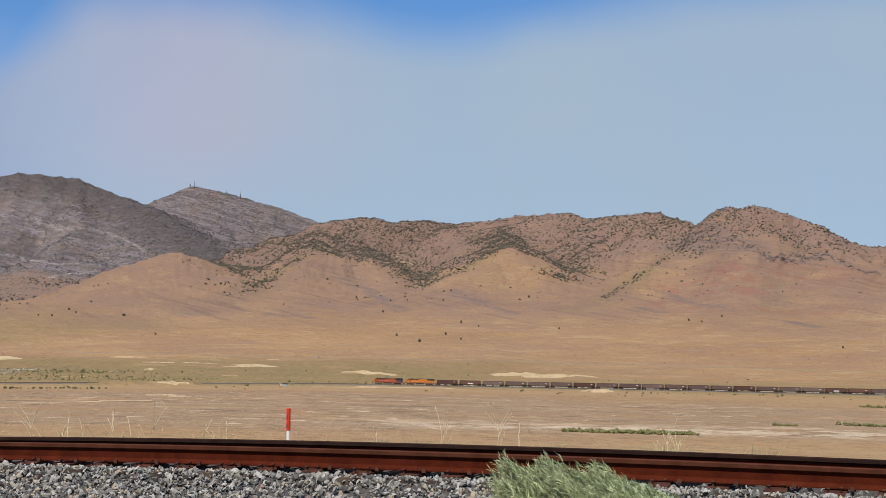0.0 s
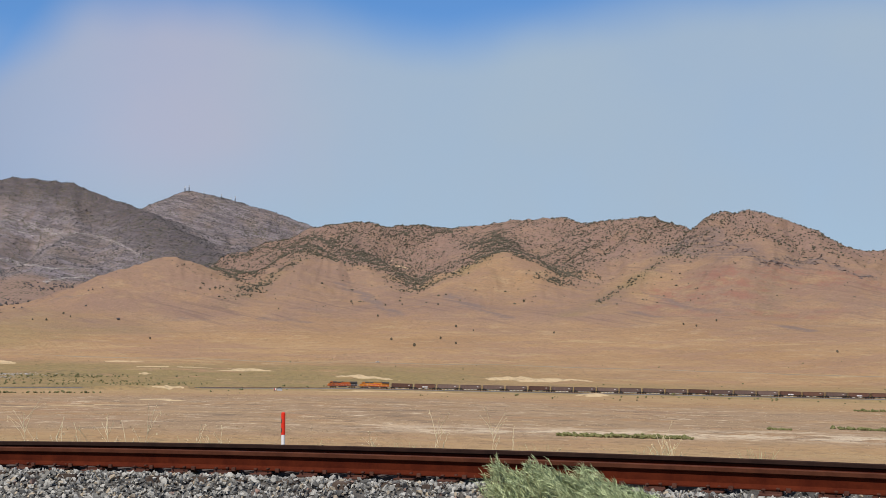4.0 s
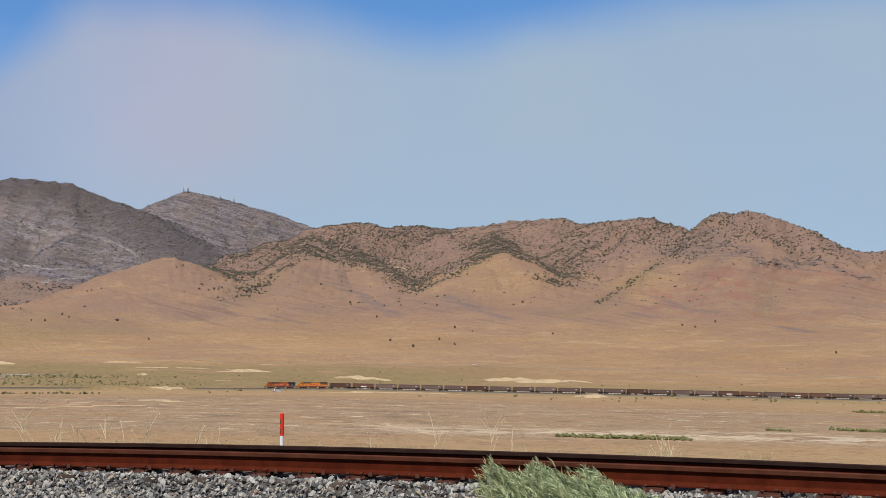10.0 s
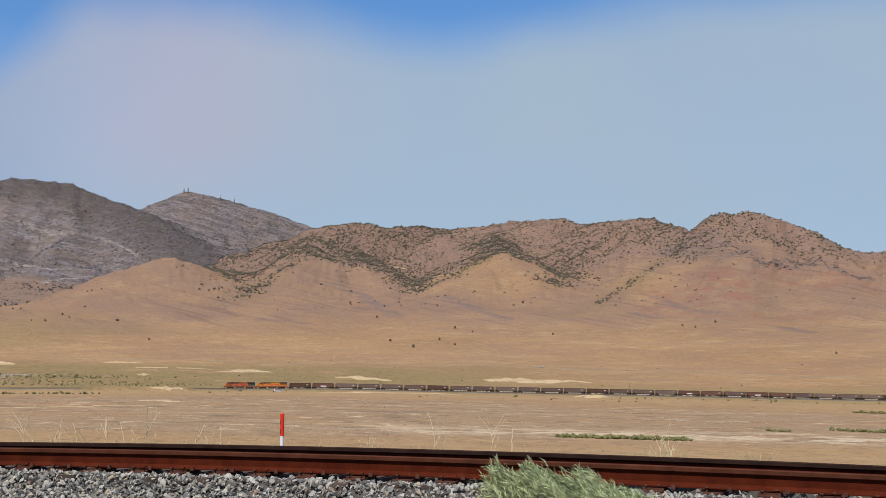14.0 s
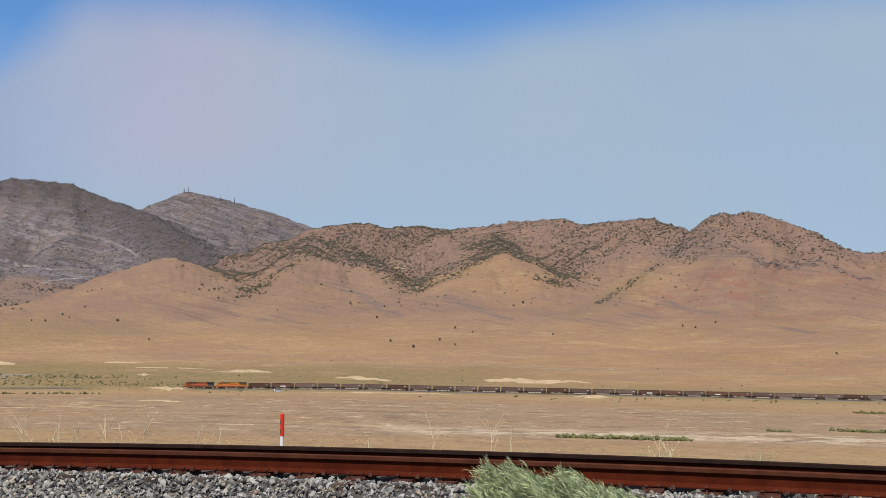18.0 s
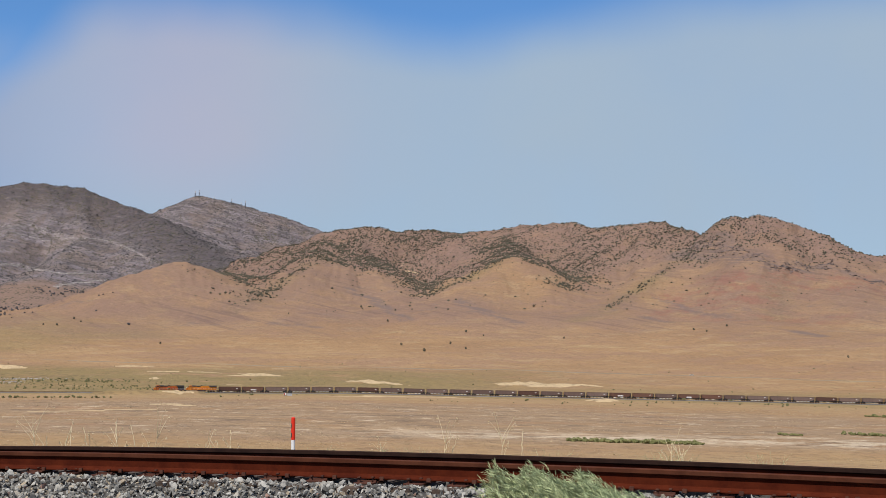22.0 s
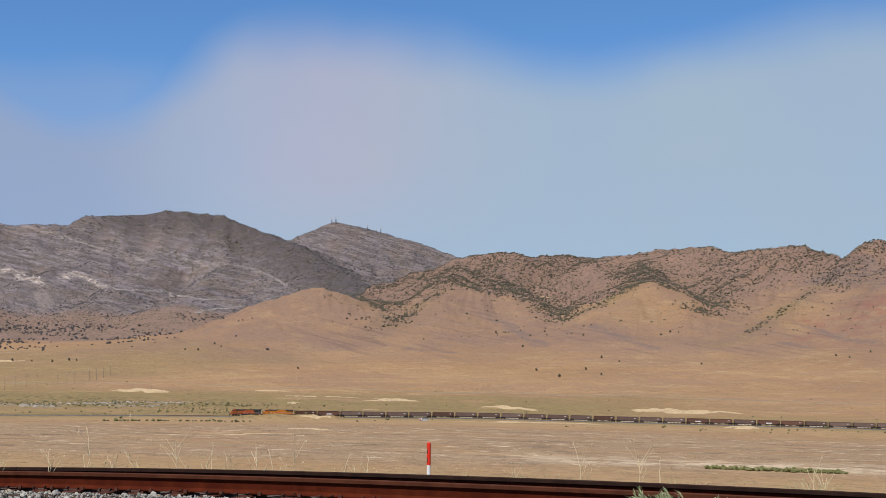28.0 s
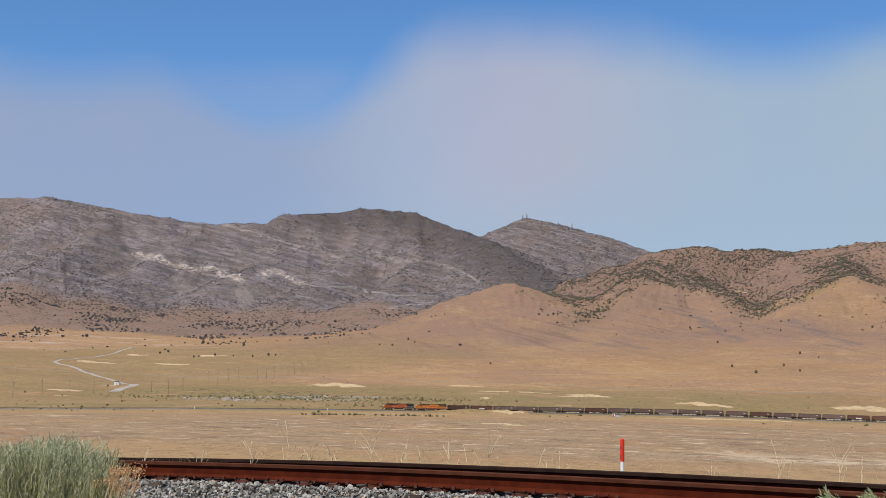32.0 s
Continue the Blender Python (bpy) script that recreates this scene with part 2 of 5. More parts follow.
def value_noise(x, y, seed=0):
    """Smooth noise from -1 to 1 on arrays."""
    fx, fy = np.floor(x), np.floor(y)
    u, v = x - fx, y - fy
    u, v = u * u * u * (u * (u * 6 - 15) + 10), v * v * v * (v * (v * 6 - 15) + 10)
    a, b = lattice(fx, fy, seed), lattice(fx + 1, fy, seed)
    c, d = lattice(fx, fy + 1, seed), lattice(fx + 1, fy + 1, seed)
    return 2 * (a + (b - a) * u + (c - a) * v + (a - b - c + d) * u * v) - 1


def fractal(x, y, octaves, seed=0, gain=0.5, ridged=False):
    total, amp = 0.0, 1.0
    for i in range(octaves):
        n = value_noise(x * 2 ** i + 17.3 * i, y * 2 ** i - 9.1 * i, seed + i)
        total = total + amp * (1 - 2 * np.abs(n) if ridged else n)
        amp *= gain
    return total


def blend(v, lo, hi):
    t = np.clip((v - lo) / (hi - lo), 0, 1)
    return t * t * (3 - 2 * t)


# crests of the hills, in metres
RIDGES = [
    (270, [(-265, 3089, 310), (-193, 3144, 331), (-106, 3198, 325), (-48, 3200, 330), (35, 3200, 321), (132, 3197, 333), (287, 3137, 339), (344, 3081, 321), (386, 3025, 324), (456, 2965, 322), (515, 2854, 272)]),
    (280, [(515, 2854, 272), (575, 2791, 311), (618, 2782, 315), (697, 2763, 288), (736, 2702, 263), (795, 2685, 226), (867, 2715, 231), (1059, 2700, 203), (1500, 2600, 150)]),
    (210, [(-630, 2212, 110), (-568, 2280, 149), (-523, 2342, 180), (-465, 2405, 204), (-463, 2609, 203), (-421, 2819, 206)]),
    (190, [(-265, 3089, 298), (-251, 2789, 248), (-247, 2538, 192), (-235, 2238, 114)]),
    (170, [(-193, 3144, 318), (-200, 2893, 256), (-141, 2646, 194), (-69, 2349, 127)]),
    (200, [(132, 3197, 320), (123, 2847, 251), (117, 2597, 216), (66, 2449, 171), (24, 2250, 118)]),
    (170, [(117, 2597, 216), (170, 2394, 152), (190, 2192, 98)]),
    (200, [(515, 2854, 258), (437, 2614, 208), (347, 2425, 158), (233, 2188, 102)]),
    (210, [(618, 2782, 303), (557, 2488, 221), (486, 2299, 151), (435, 2105, 90)]),
    (210, [(736, 2702, 252), (665, 2410, 185), (629, 2160, 116), (587, 1964, 69)]),
    (150, [(287, 3137, 339), (304, 2834, 238), (256, 2587, 168)]),
    (430, [(-2700, 3200, 545), (-2358, 3354, 543), (-2085, 3472, 531), (-1944, 3496, 532), (-1797, 3574, 508), (-1671, 3634, 487), (-1564, 3681, 473), (-1436, 3787, 483)]),
    (430, [(-1436, 3787, 483), (-1393, 3856, 518), (-1261, 3954, 529), (-1198, 3973, 543), (-1040, 3966, 527), (-905, 3896, 471), (-806, 3816, 438), (-692, 3635, 364), (-572, 3453, 293), (-494, 3313, 258)]),
    (420, [(-1052, 4529, 506), (-961, 4550, 518), (-815, 4527, 567), (-787, 4532, 570), (-678, 4550, 544), (-497, 4573, 497), (-389, 4584, 450), (-140, 4598, 396)]),
    (230, [(-1797, 3574, 508), (-1699, 3230, 379), (-1607, 2825, 280), (-1514, 2532, 204)]),
    (230, [(-1564, 3681, 473), (-1527, 3260, 330), (-1467, 2900, 246), (-1351, 2509, 157)]),
    (230, [(-1393, 3856, 518), (-1325, 3561, 362), (-1322, 3241, 282), (-1257, 2888, 212), (-1197, 2641, 151)]),
    (230, [(-1198, 3973, 543), (-1125, 3630, 358), (-1115, 3318, 276), (-1073, 2962, 202)]),
    (230, [(-1040, 3966, 527), (-936, 3631, 356), (-914, 3327, 274), (-866, 2924, 198)]),
    (700, [(-4200, 1500, 420), (-4300, -800, 380), (-3600, -3200, 300), (-600, -4400, 330), (2600, -3600, 280), (4300, -300, 300), (3900, 2300, 250)]),
]

# the far line's centre, railhead height, from east to west
FAR_LINE = [(1100, 1002, -21.5), (640, 1010, -11.6), (319, 1010, -4.0), (171, 1010, -0.2), (11, 1009, 3.7), (-70, 1004, 5.8), (-130, 993, 6.5), (-181, 976, 7.3), (-266, 935, 8.7), (-327, 905, 9.4), (-397, 880, 9.7), (-505, 850, 9.3), (-760, 800, 9.0), (-1100, 760, 9.0)]


def smooth_line(points, per=12):
    """Catmull-Rom through plan points."""
    p = np.array([points[0], *points, points[-1]], float)
    out = []
    for i in range(1, len(p) - 2):
        for j in range(per):
            t = j / per
            out.append(0.5 * (2 * p[i] + (p[i + 1] - p[i - 1]) * t + (2 * p[i - 1] - 5 * p[i] + 4 * p[i + 1] - p[i + 2]) * t * t + (3 * p[i] - p[i - 1] - 3 * p[i + 1] + p[i + 2]) * t ** 3))
    out.append(p[-2])
    return np.array(out)


FAR = smooth_line(FAR_LINE)
FAR_S = np.concatenate([[0], np.cumsum(np.hypot(*np.diff(FAR[:, :2], axis=0).T))])


def near_segment(x, y, pts):
    """Distance to a polyline in plan and the height of its nearest point."""
    best, height = np.full(x.shape, 1e9), np.zeros(x.shape)
    for a, b in zip(pts[:-1], pts[1:]):
        dx, dy = b[0] - a[0], b[1] - a[1]
        t = np.clip(((x - a[0]) * dx + (y - a[1]) * dy) / (dx * dx + dy * dy + 1e-9), 0, 1)
        d = np.hypot(x - a[0] - t * dx, y - a[1] - t * dy)
        m = d < best
        best = np.where(m, d, best)
        height = np.where(m, a[2] + t * (b[2] - a[2]), height)
    return best, height


# the near track: a gentle curve in plan
NEAR_D, NEAR_TH, NEAR_K, NEAR_TOP = 13.579, 0.3573, -0.0084, 24.088


def near_point(s, off=0.0, up=0.0):
    """A point s metres along the nearer rail, off metres beyond it, up metres over its head."""
    a = NEAR_TH + NEAR_K * s
    x = (math.sin(a) - math.sin(NEAR_TH)) / NEAR_K + off * math.sin(a)
    y = NEAR_D - (math.cos(NEAR_TH) - math.cos(a)) / NEAR_K + off * math.cos(a)
    c = min(max(s, -10), 9)
    z = NEAR_TOP - 0.0061 * s - 0.00195 * (c + 1) ** 2 - 0.0039 * (c + 1) * (s - c) - 0.0195 * off + up
    return Vector((x, y, z))


NEAR_LINE = [tuple(near_point(s)) for s in range(-60, 46, 3)]


def soft_max(a, b, k):
    """The larger of two, rounded where they meet."""
    k = np.minimum(k, 0.25 * (a + b)) + 1e-6
    h = np.maximum(k - np.abs(a - b), 0) / k
    return np.maximum(a, b) + h * h * k * 0.25


# low banks of pale clay: x, y, half-length, half-width, height
MOUNDS = [(87, 1222, 48, 12, 3.0), (-63, 1203, 22, 9, 2.7), (104, 966, 11, 7, 2.6), (-319, 1426, 14, 8, 1.0), (-180, 1325, 18, 8, 1.8), (-436, 1360, 26, 9, 2.0), (-648, 1200, 18, 8, 0.8)]


def height(x, y):
    """Ground height, and masks of how far up a hill and how near a crest each place lies."""
    d = np.hypot(x, y)
    plain = np.interp(x, FAR[::-1, 0], FAR[::-1, 2]) - 2.4
    fan = np.interp(d, [0, 1010, 1120, 1250, 1500, 2000, 2500, 3200, 5200], [0, 0, 2.5, 7, 19, 55, 92, 132, 200])
    base = plain * (1 - 0.75 * blend(d, 1400, 2600)) + fan
    base = np.where(y < 0, base * 0.6, base)
    base = base + fractal(x / 160, y / 160, 3, 5) * 1.3 * blend(d, 300, 800) * (1 + blend(d, 1050, 1500) - 0.85 * np.exp(-((d - 950) / 120) ** 2))
    rise, crest = np.zeros(x.shape), np.zeros(x.shape)
    for width, pts in RIDGES:
        q, zr = near_segment(x, y, pts)
        h = np.maximum(zr - base, 0) * np.exp(-(np.sqrt(q * q + 22.0 ** 2) - 22.0) / width * (0.75 + 0.25 * np.minimum(q / width, 1.5)))
        rise = soft_max(rise, h, 14.0)
        crest = np.maximum(crest, np.exp(-(q / 90) ** 2))
    # gullies run down the slopes, towards the plain
    az = np.arctan2(x, y)
    wx = az * 2800 + 60 * value_noise(x / 300, y / 300, 31)
    gully = fractal(wx / 150, d / 650, 4, 11, 0.55, ridged=True) * 0.55 + fractal(x / 140, y / 140, 4, 23, 0.5) * 0.45
    up = blend(rise, 10, 90)
    deep = np.minimum(rise * (0.29 - 0.13 * blend(-x, 450, 700)), 44 - 26 * blend(-x, 450, 700)) * (0.55 + 0.45 * np.maximum(blend(d, 2450, 2750), 0.9 * blend(x, 400, 520)))
    z = base + rise + gully * up * deep * (1 - 0.88 * crest)
    z = z + (fractal(wx / 34, d / 300, 3, 47, 0.6, ridged=True) * 2.2 * up + fractal(x / 45, y / 45, 3, 41) * (0.22 + 1.5 * up)) * blend(d, 350, 900)
    for cx, cy, rx, ry, h in MOUNDS:
        u, v = (x - cx) / rx, (y - cy + 0.18 * (x - cx)) / ry
        m = u * u + v * v < 9
        z[m] += h * np.exp(-(u[m] ** 4 + v[m] ** 2)) * (1 + 0.4 * value_noise(x[m] / 6, y[m] / 6, 61))
    # formation of the far line
    q, zt = near_segment(x, y, FAR[::3])
    w = 1 - blend(q, 5, 26)
    z = z * (1 - w) + (zt - 0.75) * w
    # spoil bank along the near side of the cutting
    q, zb = near_segment(x, y, [(-150, 981, 4.8), (-172, 970, 7.8), (-195, 958, 9.2), (-215, 948, 9.4), (-229, 941, 8.6), (-243, 934, 6.5)])
    z = np.where(q < 30, np.maximum(z, zb + 0.5 * value_noise(x / 5, y / 5, 63) - 0.32 * np.maximum(q - 1.5, 0)), z)
    # bench that carries the near track and the camera, falling to the plain
    q, zt = near_segment(x, y, NEAR_LINE)
    ahead = np.where(y > 4, q, 0)
    bank = 23.15 - np.maximum(ahead - 11, 0) * 0.34
    shelf = np.where(q < 2.6, 23.25, np.where(y < 12, 23.38, bank))
    shelf = shelf + 0.06 * fractal(x / 3, y / 3, 3, 51)
    z = np.where(d < 260, np.maximum(z, shelf), z)
    return z, rise, crest


def patch(x, y, cx, cy, rx, ry, turn=0.0, soft=0.5, seed=3):
    """Soft-edged irregular oval, 1 inside."""
    out = np.zeros(x.shape)
    m = np.hypot(x - cx, y - cy) < 2.2 * max(rx, ry)
    if not m.any():
        return out
    px, py = x[m], y[m]
    c, s = math.cos(turn), math.sin(turn)
    u, v = ((px - cx) * c + (py - cy) * s) / rx, (-(px - cx) * s + (py - cy) * c) / ry
    r = np.hypot(u, v) + 0.35 * fractal(px / (0.5 * rx), py / (0.5 * rx), 3, seed)
    out[m] = 1 - blend(r, 1 - soft, 1 + soft)
    return out


def ground():
    fine = np.radians(np.arange(-22, 37.01, 0.074))
    rest = np.radians(np.concatenate([np.arange(38, 337.5, 2.5)]))
    az = np.concatenate([fine, rest])
    rr = np.concatenate([[0.01, 1.0], np.arange(4, 30, 0.6), np.geomspace(30.5, 380, 46), np.arange(386, 1100, 5.6), np.arange(1104, 2000, 10.5), np.arange(2008, 5000, 17.5), [5100, 5400]])
    A, Rr = np.meshgrid(az, rr)
    # the hub of the fan lies a step aside and behind
    hub = np.maximum(0, 1 - Rr / 6)
    x, y = -np.sin(A) * Rr + 0.8 * hub, np.cos(A) * Rr - 0.9 * hub
    z, rise, crest = height(x, y)
    n, m = A.shape
    verts = np.stack([x, y, z], -1).reshape(-1, 3)
    i, j = np.meshgrid(np.arange(n - 1), np.arange(m), indexing="ij")
    k = (j + 1) % m
    quads = np.stack([i * m + j, (i + 1) * m + j, (i + 1) * m + k, i * m + k], -1).reshape(-1, 4)[:, ::-1]
    me = bpy.data.meshes.new("ground")
    me.vertices.add(len(verts))
    me.vertices.foreach_set("co", verts.astype(np.float32).ravel())
    me.loops.add(quads.size)
    me.loops.foreach_set("vertex_index", quads.astype(np.int32).ravel())
    me.polygons.add(len(quads))
    me.polygons.foreach_set("loop_start", np.arange(0, quads.size, 4, dtype=np.int32))
    me.update(calc_edges=True)
    me.polygons.foreach_set("use_smooth", np.ones(len(quads), bool))
    me.materials.append(M_SOIL)
    for name, values in land_masks(x, y, z, rise, crest).items():
        at = me.attributes.new(name, "FLOAT", "POINT")
        at.data.foreach_set("value", np.clip(values, 0, 1).astype(np.float32).ravel())
    return tagged(new("ground", me), "dry tan grassland plain rising to bare brown desert hills", "ground", kind="structure")


# bare pale ground: x, y, half-length, half-width, strength
PALES = [(-755, 1690, 24, 12, 1.0), (-852, 1660, 34, 12, 1.0), (-880, 1831, 20, 10, 0.9), (-773, 1835, 20, 10, 0.8), (-425, 1352, 36, 8, 1.0), (-60, 975, 34, 5, 0.7), (-318, 1417, 26, 8, 0.9), (-268, 1337, 19, 7, 1.0), (-232, 1340, 22, 6, 0.9), (-180, 1312, 26, 7, 0.9), (-160, 1318, 9, 6, 0.9), (-173, 1442, 10, 5, 0.8), (-257, 1246, 5, 12, 0.7), (-171, 1135, 6, 8, 0.7), (-5, 986, 48, 5, 0.6), (-657, 1306, 9, 5, 0.9), (-602, 1110, 14, 5, 0.6),
         (-146, 745, 11, 4, 1.0), (-151, 753, 9, 3, 0.9), (-139, 738, 8, 3, 0.9), (-153, 683, 20, 3.5, 0.9), (-170, 666, 15, 3.5, 0.9), (-184, 642, 16, 3, 0.8), (-204, 950, 6, 2, 0.6), (-190, 957, 8, 2, 0.7), (-179, 963, 7, 3, 0.8), (-290, 1100, 12, 5, 0.6), (-75, 2935, 22, 30, 0.5), (-90, 2990, 12, 26, 0.4)]
CRAGS = [(22, [(440, 2650), (490, 2663), (520, 2576), (560, 2400), (610, 2440), (660, 2420)]), (45, [(455, 2681), (497, 2678), (523, 2472), (552, 2404), (594, 2400), (664, 2480), (691, 2370), (726, 2346)]), (14, [(335, 2346), (361, 2301), (389, 2175), (424, 2134)]), (16, [(300, 2160), (326, 2109)]), (14, [(477, 1936), (493, 1877)]), (13, [(-171, 2470), (-129, 2419), (-62, 2111)]), (13, [(16, 2297), (58, 2162), (105, 2065)]), (14, [(-258, 2062), (-189, 2033)])]
LEDGES = [[(-1507, 3687), (-1478, 3691), (-1449, 3695), (-1417, 3691), (-1386, 3691), (-1353, 3679), (-1324, 3678), (-1301, 3699), (-1269, 3694), (-1244, 3711), (-1213, 3709), (-1187, 3726), (-1146, 3693), (-1123, 3716), (-1100, 3740), (-1067, 3730), (-1038, 3726), (-996, 3673), (-956, 3630), (-926, 3625), (-907, 3667), (-875, 3651), (-831, 3576), (-790, 3509), (-750, 3437), (-713, 3376)],
          [(-1301, 3674), (-1272, 3673), (-1245, 3678), (-1223, 3699), (-1191, 3693), (-1153, 3667), (-1121, 3656), (-1099, 3676), (-1073, 3685), (-1045, 3685)],
          [(-1194, 3420), (-1114, 3271), (-1088, 3276), (-1074, 3318), (-1058, 3357), (-1045, 3403), (-1029, 3446), (-933, 3212), (-878, 3112), (-859, 3134), (-847, 3187), (-828, 3216)],
          [(-815, 2920), (-819, 3002), (-811, 3045), (-800, 3081), (-792, 3128), (-782, 3167), (-775, 3222)]]
# cream cliffs in the middle of the range
CLIFFS = [[(-1616, 3365), (-1596, 3375), (-1535, 3294), (-1503, 3275), (-1486, 3287)],
          [(-1474, 3306), (-1455, 3328), (-1436, 3349), (-1418, 3374), (-1390, 3374), (-1333, 3299), (-1291, 3256)],
          [(-1275, 3368), (-1281, 3433), (-1272, 3471), (-1253, 3474), (-1228, 3462), (-1197, 3428)]]


# crest of the near range, thick with dark brush
BRUSH = [(-1309, 3888, 0), (-1182, 3930, 0), (-1012, 3923, 0), (-898, 3865, 0), (-790, 3743, 0), (-682, 3582, 0), (-582, 3433, 0), (-470, 3150, 0)]
# greener grass along the gullies of the foothills
GREENS = [[(-326, 2190), (-313, 2284), (-295, 2518), (-259, 2664), (-240, 2821)], [(-33, 2485), (27, 2491), (80, 2588)], [(189, 2078), (259, 2251), (355, 2478), (401, 2579), (458, 2669)], [(558, 2380), (540, 2290), (505, 2180), (480, 2090)]]


def land_masks(x, y, z, rise, crest):
    d = np.hypot(x, y)
    wob = fractal(x / 220, y / 220, 4, 71)
    q, _ = near_segment(x, y, FAR[::3])
    far_range = blend(d + 0.25 * (z - 120) + 60 * wob + 230 * blend(-x, 560, 950), 2760, 2940) * blend(-x, 430, 560)
    far_range = np.maximum(far_range, blend(d, 3300, 3420) * blend(-x, 330, 420))
    mask = {"range": far_range}
    mask["pan"] = blend(d + 30 * wob, 425, 480) * (1 - blend(d + 30 * wob, 780, 860))
    mask["green"] = np.maximum(np.maximum((1 - blend(q + 30 * wob, 90, 260)) * blend(d, 985, 1010) * (0.55 + 0.45 * blend(-x, -200, 50)), 0.9 * (1 - blend(q, 6, 30))), patch(x, y, -330, 1210, 480, 170) * 1.0)
    mask["ochre"] = np.clip(1 - blend(d + 40 * wob, 380, 500) + blend(d + 40 * wob, 800, 930) * (1 - blend(d, 1000, 1300)), 0, 1)
    for pts in GREENS:
        q, _ = near_segment(x, y, [(*p, 0) for p in pts])
        mask["green"] = np.maximum(mask["green"], 0.8 * np.exp(-(q / 24) ** 2))
    q, _ = near_segment(x, y, BRUSH)
    mask["brush"] = np.exp(-(q / 120) ** 2)
    mask["talus"] = np.maximum(patch(x, y, -1405, 3160, 26, 110, 0.42, 0.3), patch(x, y, -1218, 3110, 26, 140, 0.34, 0.3))
    mask["green"] = np.maximum(mask["green"], 0.62 * blend(-x + 120 * wob, 380, 620) * blend(d, 1000, 1100) * (1 - blend(d + 80 * wob, 2000, 2350)))
    mask["upper"] = blend(d + 60 * wob, 2620, 2800) * blend(rise, 40, 100) * (1 - far_range)
    mask["crust"] = blend(d + 25 * wob, 455, 490) * (1 - blend(d + 25 * wob, 500, 540)) * blend(x, -60, 20)
    olive = patch(x, y, -440, 1215, 130, 60)
    mask["green"] = np.maximum(mask["green"], olive)
    mask["red"] = patch(x, y, 428, 2305, 90, 130) * 1.0 + patch(x, y, 640, 2340, 90, 70) * 0.8 + patch(x, y, 345, 2190, 55, 45) * 0.8 + patch(x, y, 524, 2089, 110, 50) * 0.7 + patch(x, y, 485, 2295, 120, 80) * 0.6 + patch(x, y, 700, 2290, 90, 90) * 0.5
    mask["mauve"] = np.maximum(np.maximum(blend(rise + 14 * wob, 45, 130), 0.85 * blend(rise + 8 * wob, 4, 34)), blend(d + 50 * wob, 2560, 2760) * blend(rise, 15, 50)) * (1 - 0.6 * patch(x, y, 110, 2480, 110, 200)) * (1 - 0.6 * patch(x, y, 350, 2400, 60, 160))
    crag = np.zeros(x.shape)
    for wide, pts in CRAGS:
        q, _ = near_segment(x, y, [(*p, 0) for p in pts])
        crag = np.maximum(crag, 1 - blend(q + 0.5 * wide * wob, 0.4 * wide, wide))
    mask["crag"] = crag
    mask["foot"] = 1 - blend(d + 50 * wob, 2980, 3160)
    mask["scrub"] = np.clip(0.9 * far_range + 0.8 * blend(d + 60 * wob, 2660, 2820) * blend(rise, 30, 90) * (1 - 0.6 * blend(x, 420, 640)), 0, 1)
    ledge = np.zeros(x.shape)
    for pts in LEDGES:
        q, _ = near_segment(x, y, [(*p, 0) for p in pts])
        ledge = np.maximum(ledge, 0.30 * (1 - blend(q + 3 * wob, 1, 6)))
    for pts in CLIFFS:
        q, _ = near_segment(x, y, [(*p, 0) for p in pts])
        ledge = np.maximum(ledge, 0.8 * (1 - blend(q + 8 * wob, 5, 22)))
    for cx, cy, rx, ry in ((-1150, 2035, 120, 14), (-1060, 2110, 120, 12), (-1100, 1950, 110, 8), (-1000, 1935, 90, 7), (-860, 2000, 60, 7), (-850, 2120, 60, 8), (-1150, 2190, 130, 14)):
        ledge = np.maximum(ledge, 0.42 * patch(x, y, cx, cy, rx, ry, 0.1, 0.5))
    pale = np.zeros(x.shape)
    for cx, cy, rx, ry, h in MOUNDS:
        pale = np.maximum(pale, patch(x, y, cx, cy, rx * 1.1, ry * 1.15, -0.18, 0.3))
    for cx, cy, rx, ry, much in PALES:
        pale = np.maximum(pale, much * patch(x, y, cx, cy, rx, ry, 0.0, 0.18))
    mask["ledge"] = ledge
    mask["scrub"] = np.clip(mask["scrub"] + 0.6 * olive + 0.35 * mask["green"] * (d > 1010), 0, 1)
    mask["pale"] = pale
    return mask


ground()

# ---- helpers for things ----
def part(name, bm, material, parent=None, label="", smooth=False):
    """Links a bmesh as one mesh object under a thing or a part."""
    me = bpy.data.meshes.new(name)
    bm.to_mesh(me)
    bm.free()
    me.materials.append(material)
    if smooth:
        for p in me.polygons:
            p.use_smooth = True
    ob = new(name, me)
    ob.parent = parent
    return tagged(ob, label)


def box(bm, x0, x1, y0, y1, z0, z1, bevel=0.0):
    made = bmesh.ops.create_cube(bm, size=1, matrix=Matrix.LocRotScale(((x0 + x1) / 2, (y0 + y1) / 2, (z0 + z1) / 2), None, (x1 - x0, y1 - y0, z1 - z0)))
    if bevel:
        edges = {e for v in made["verts"] for e in v.link_edges}
        bmesh.ops.bevel(bm, geom=list(edges), offset=bevel, segments=2, affect="EDGES")
    return bm


def rod(bm, a, b, r0, r1=None, sides=8):
    a, b = Vector(a), Vector(b)
    axis = b - a
    m = Matrix.Translation((a + b) / 2) @ axis.to_track_quat("Z", "Y").to_matrix().to_4x4()
    bmesh.ops.create_cone(bm, cap_ends=True, segments=sides, radius1=r0, radius2=r0 if r1 is None else r1, depth=axis.length, matrix=m)
    return bm


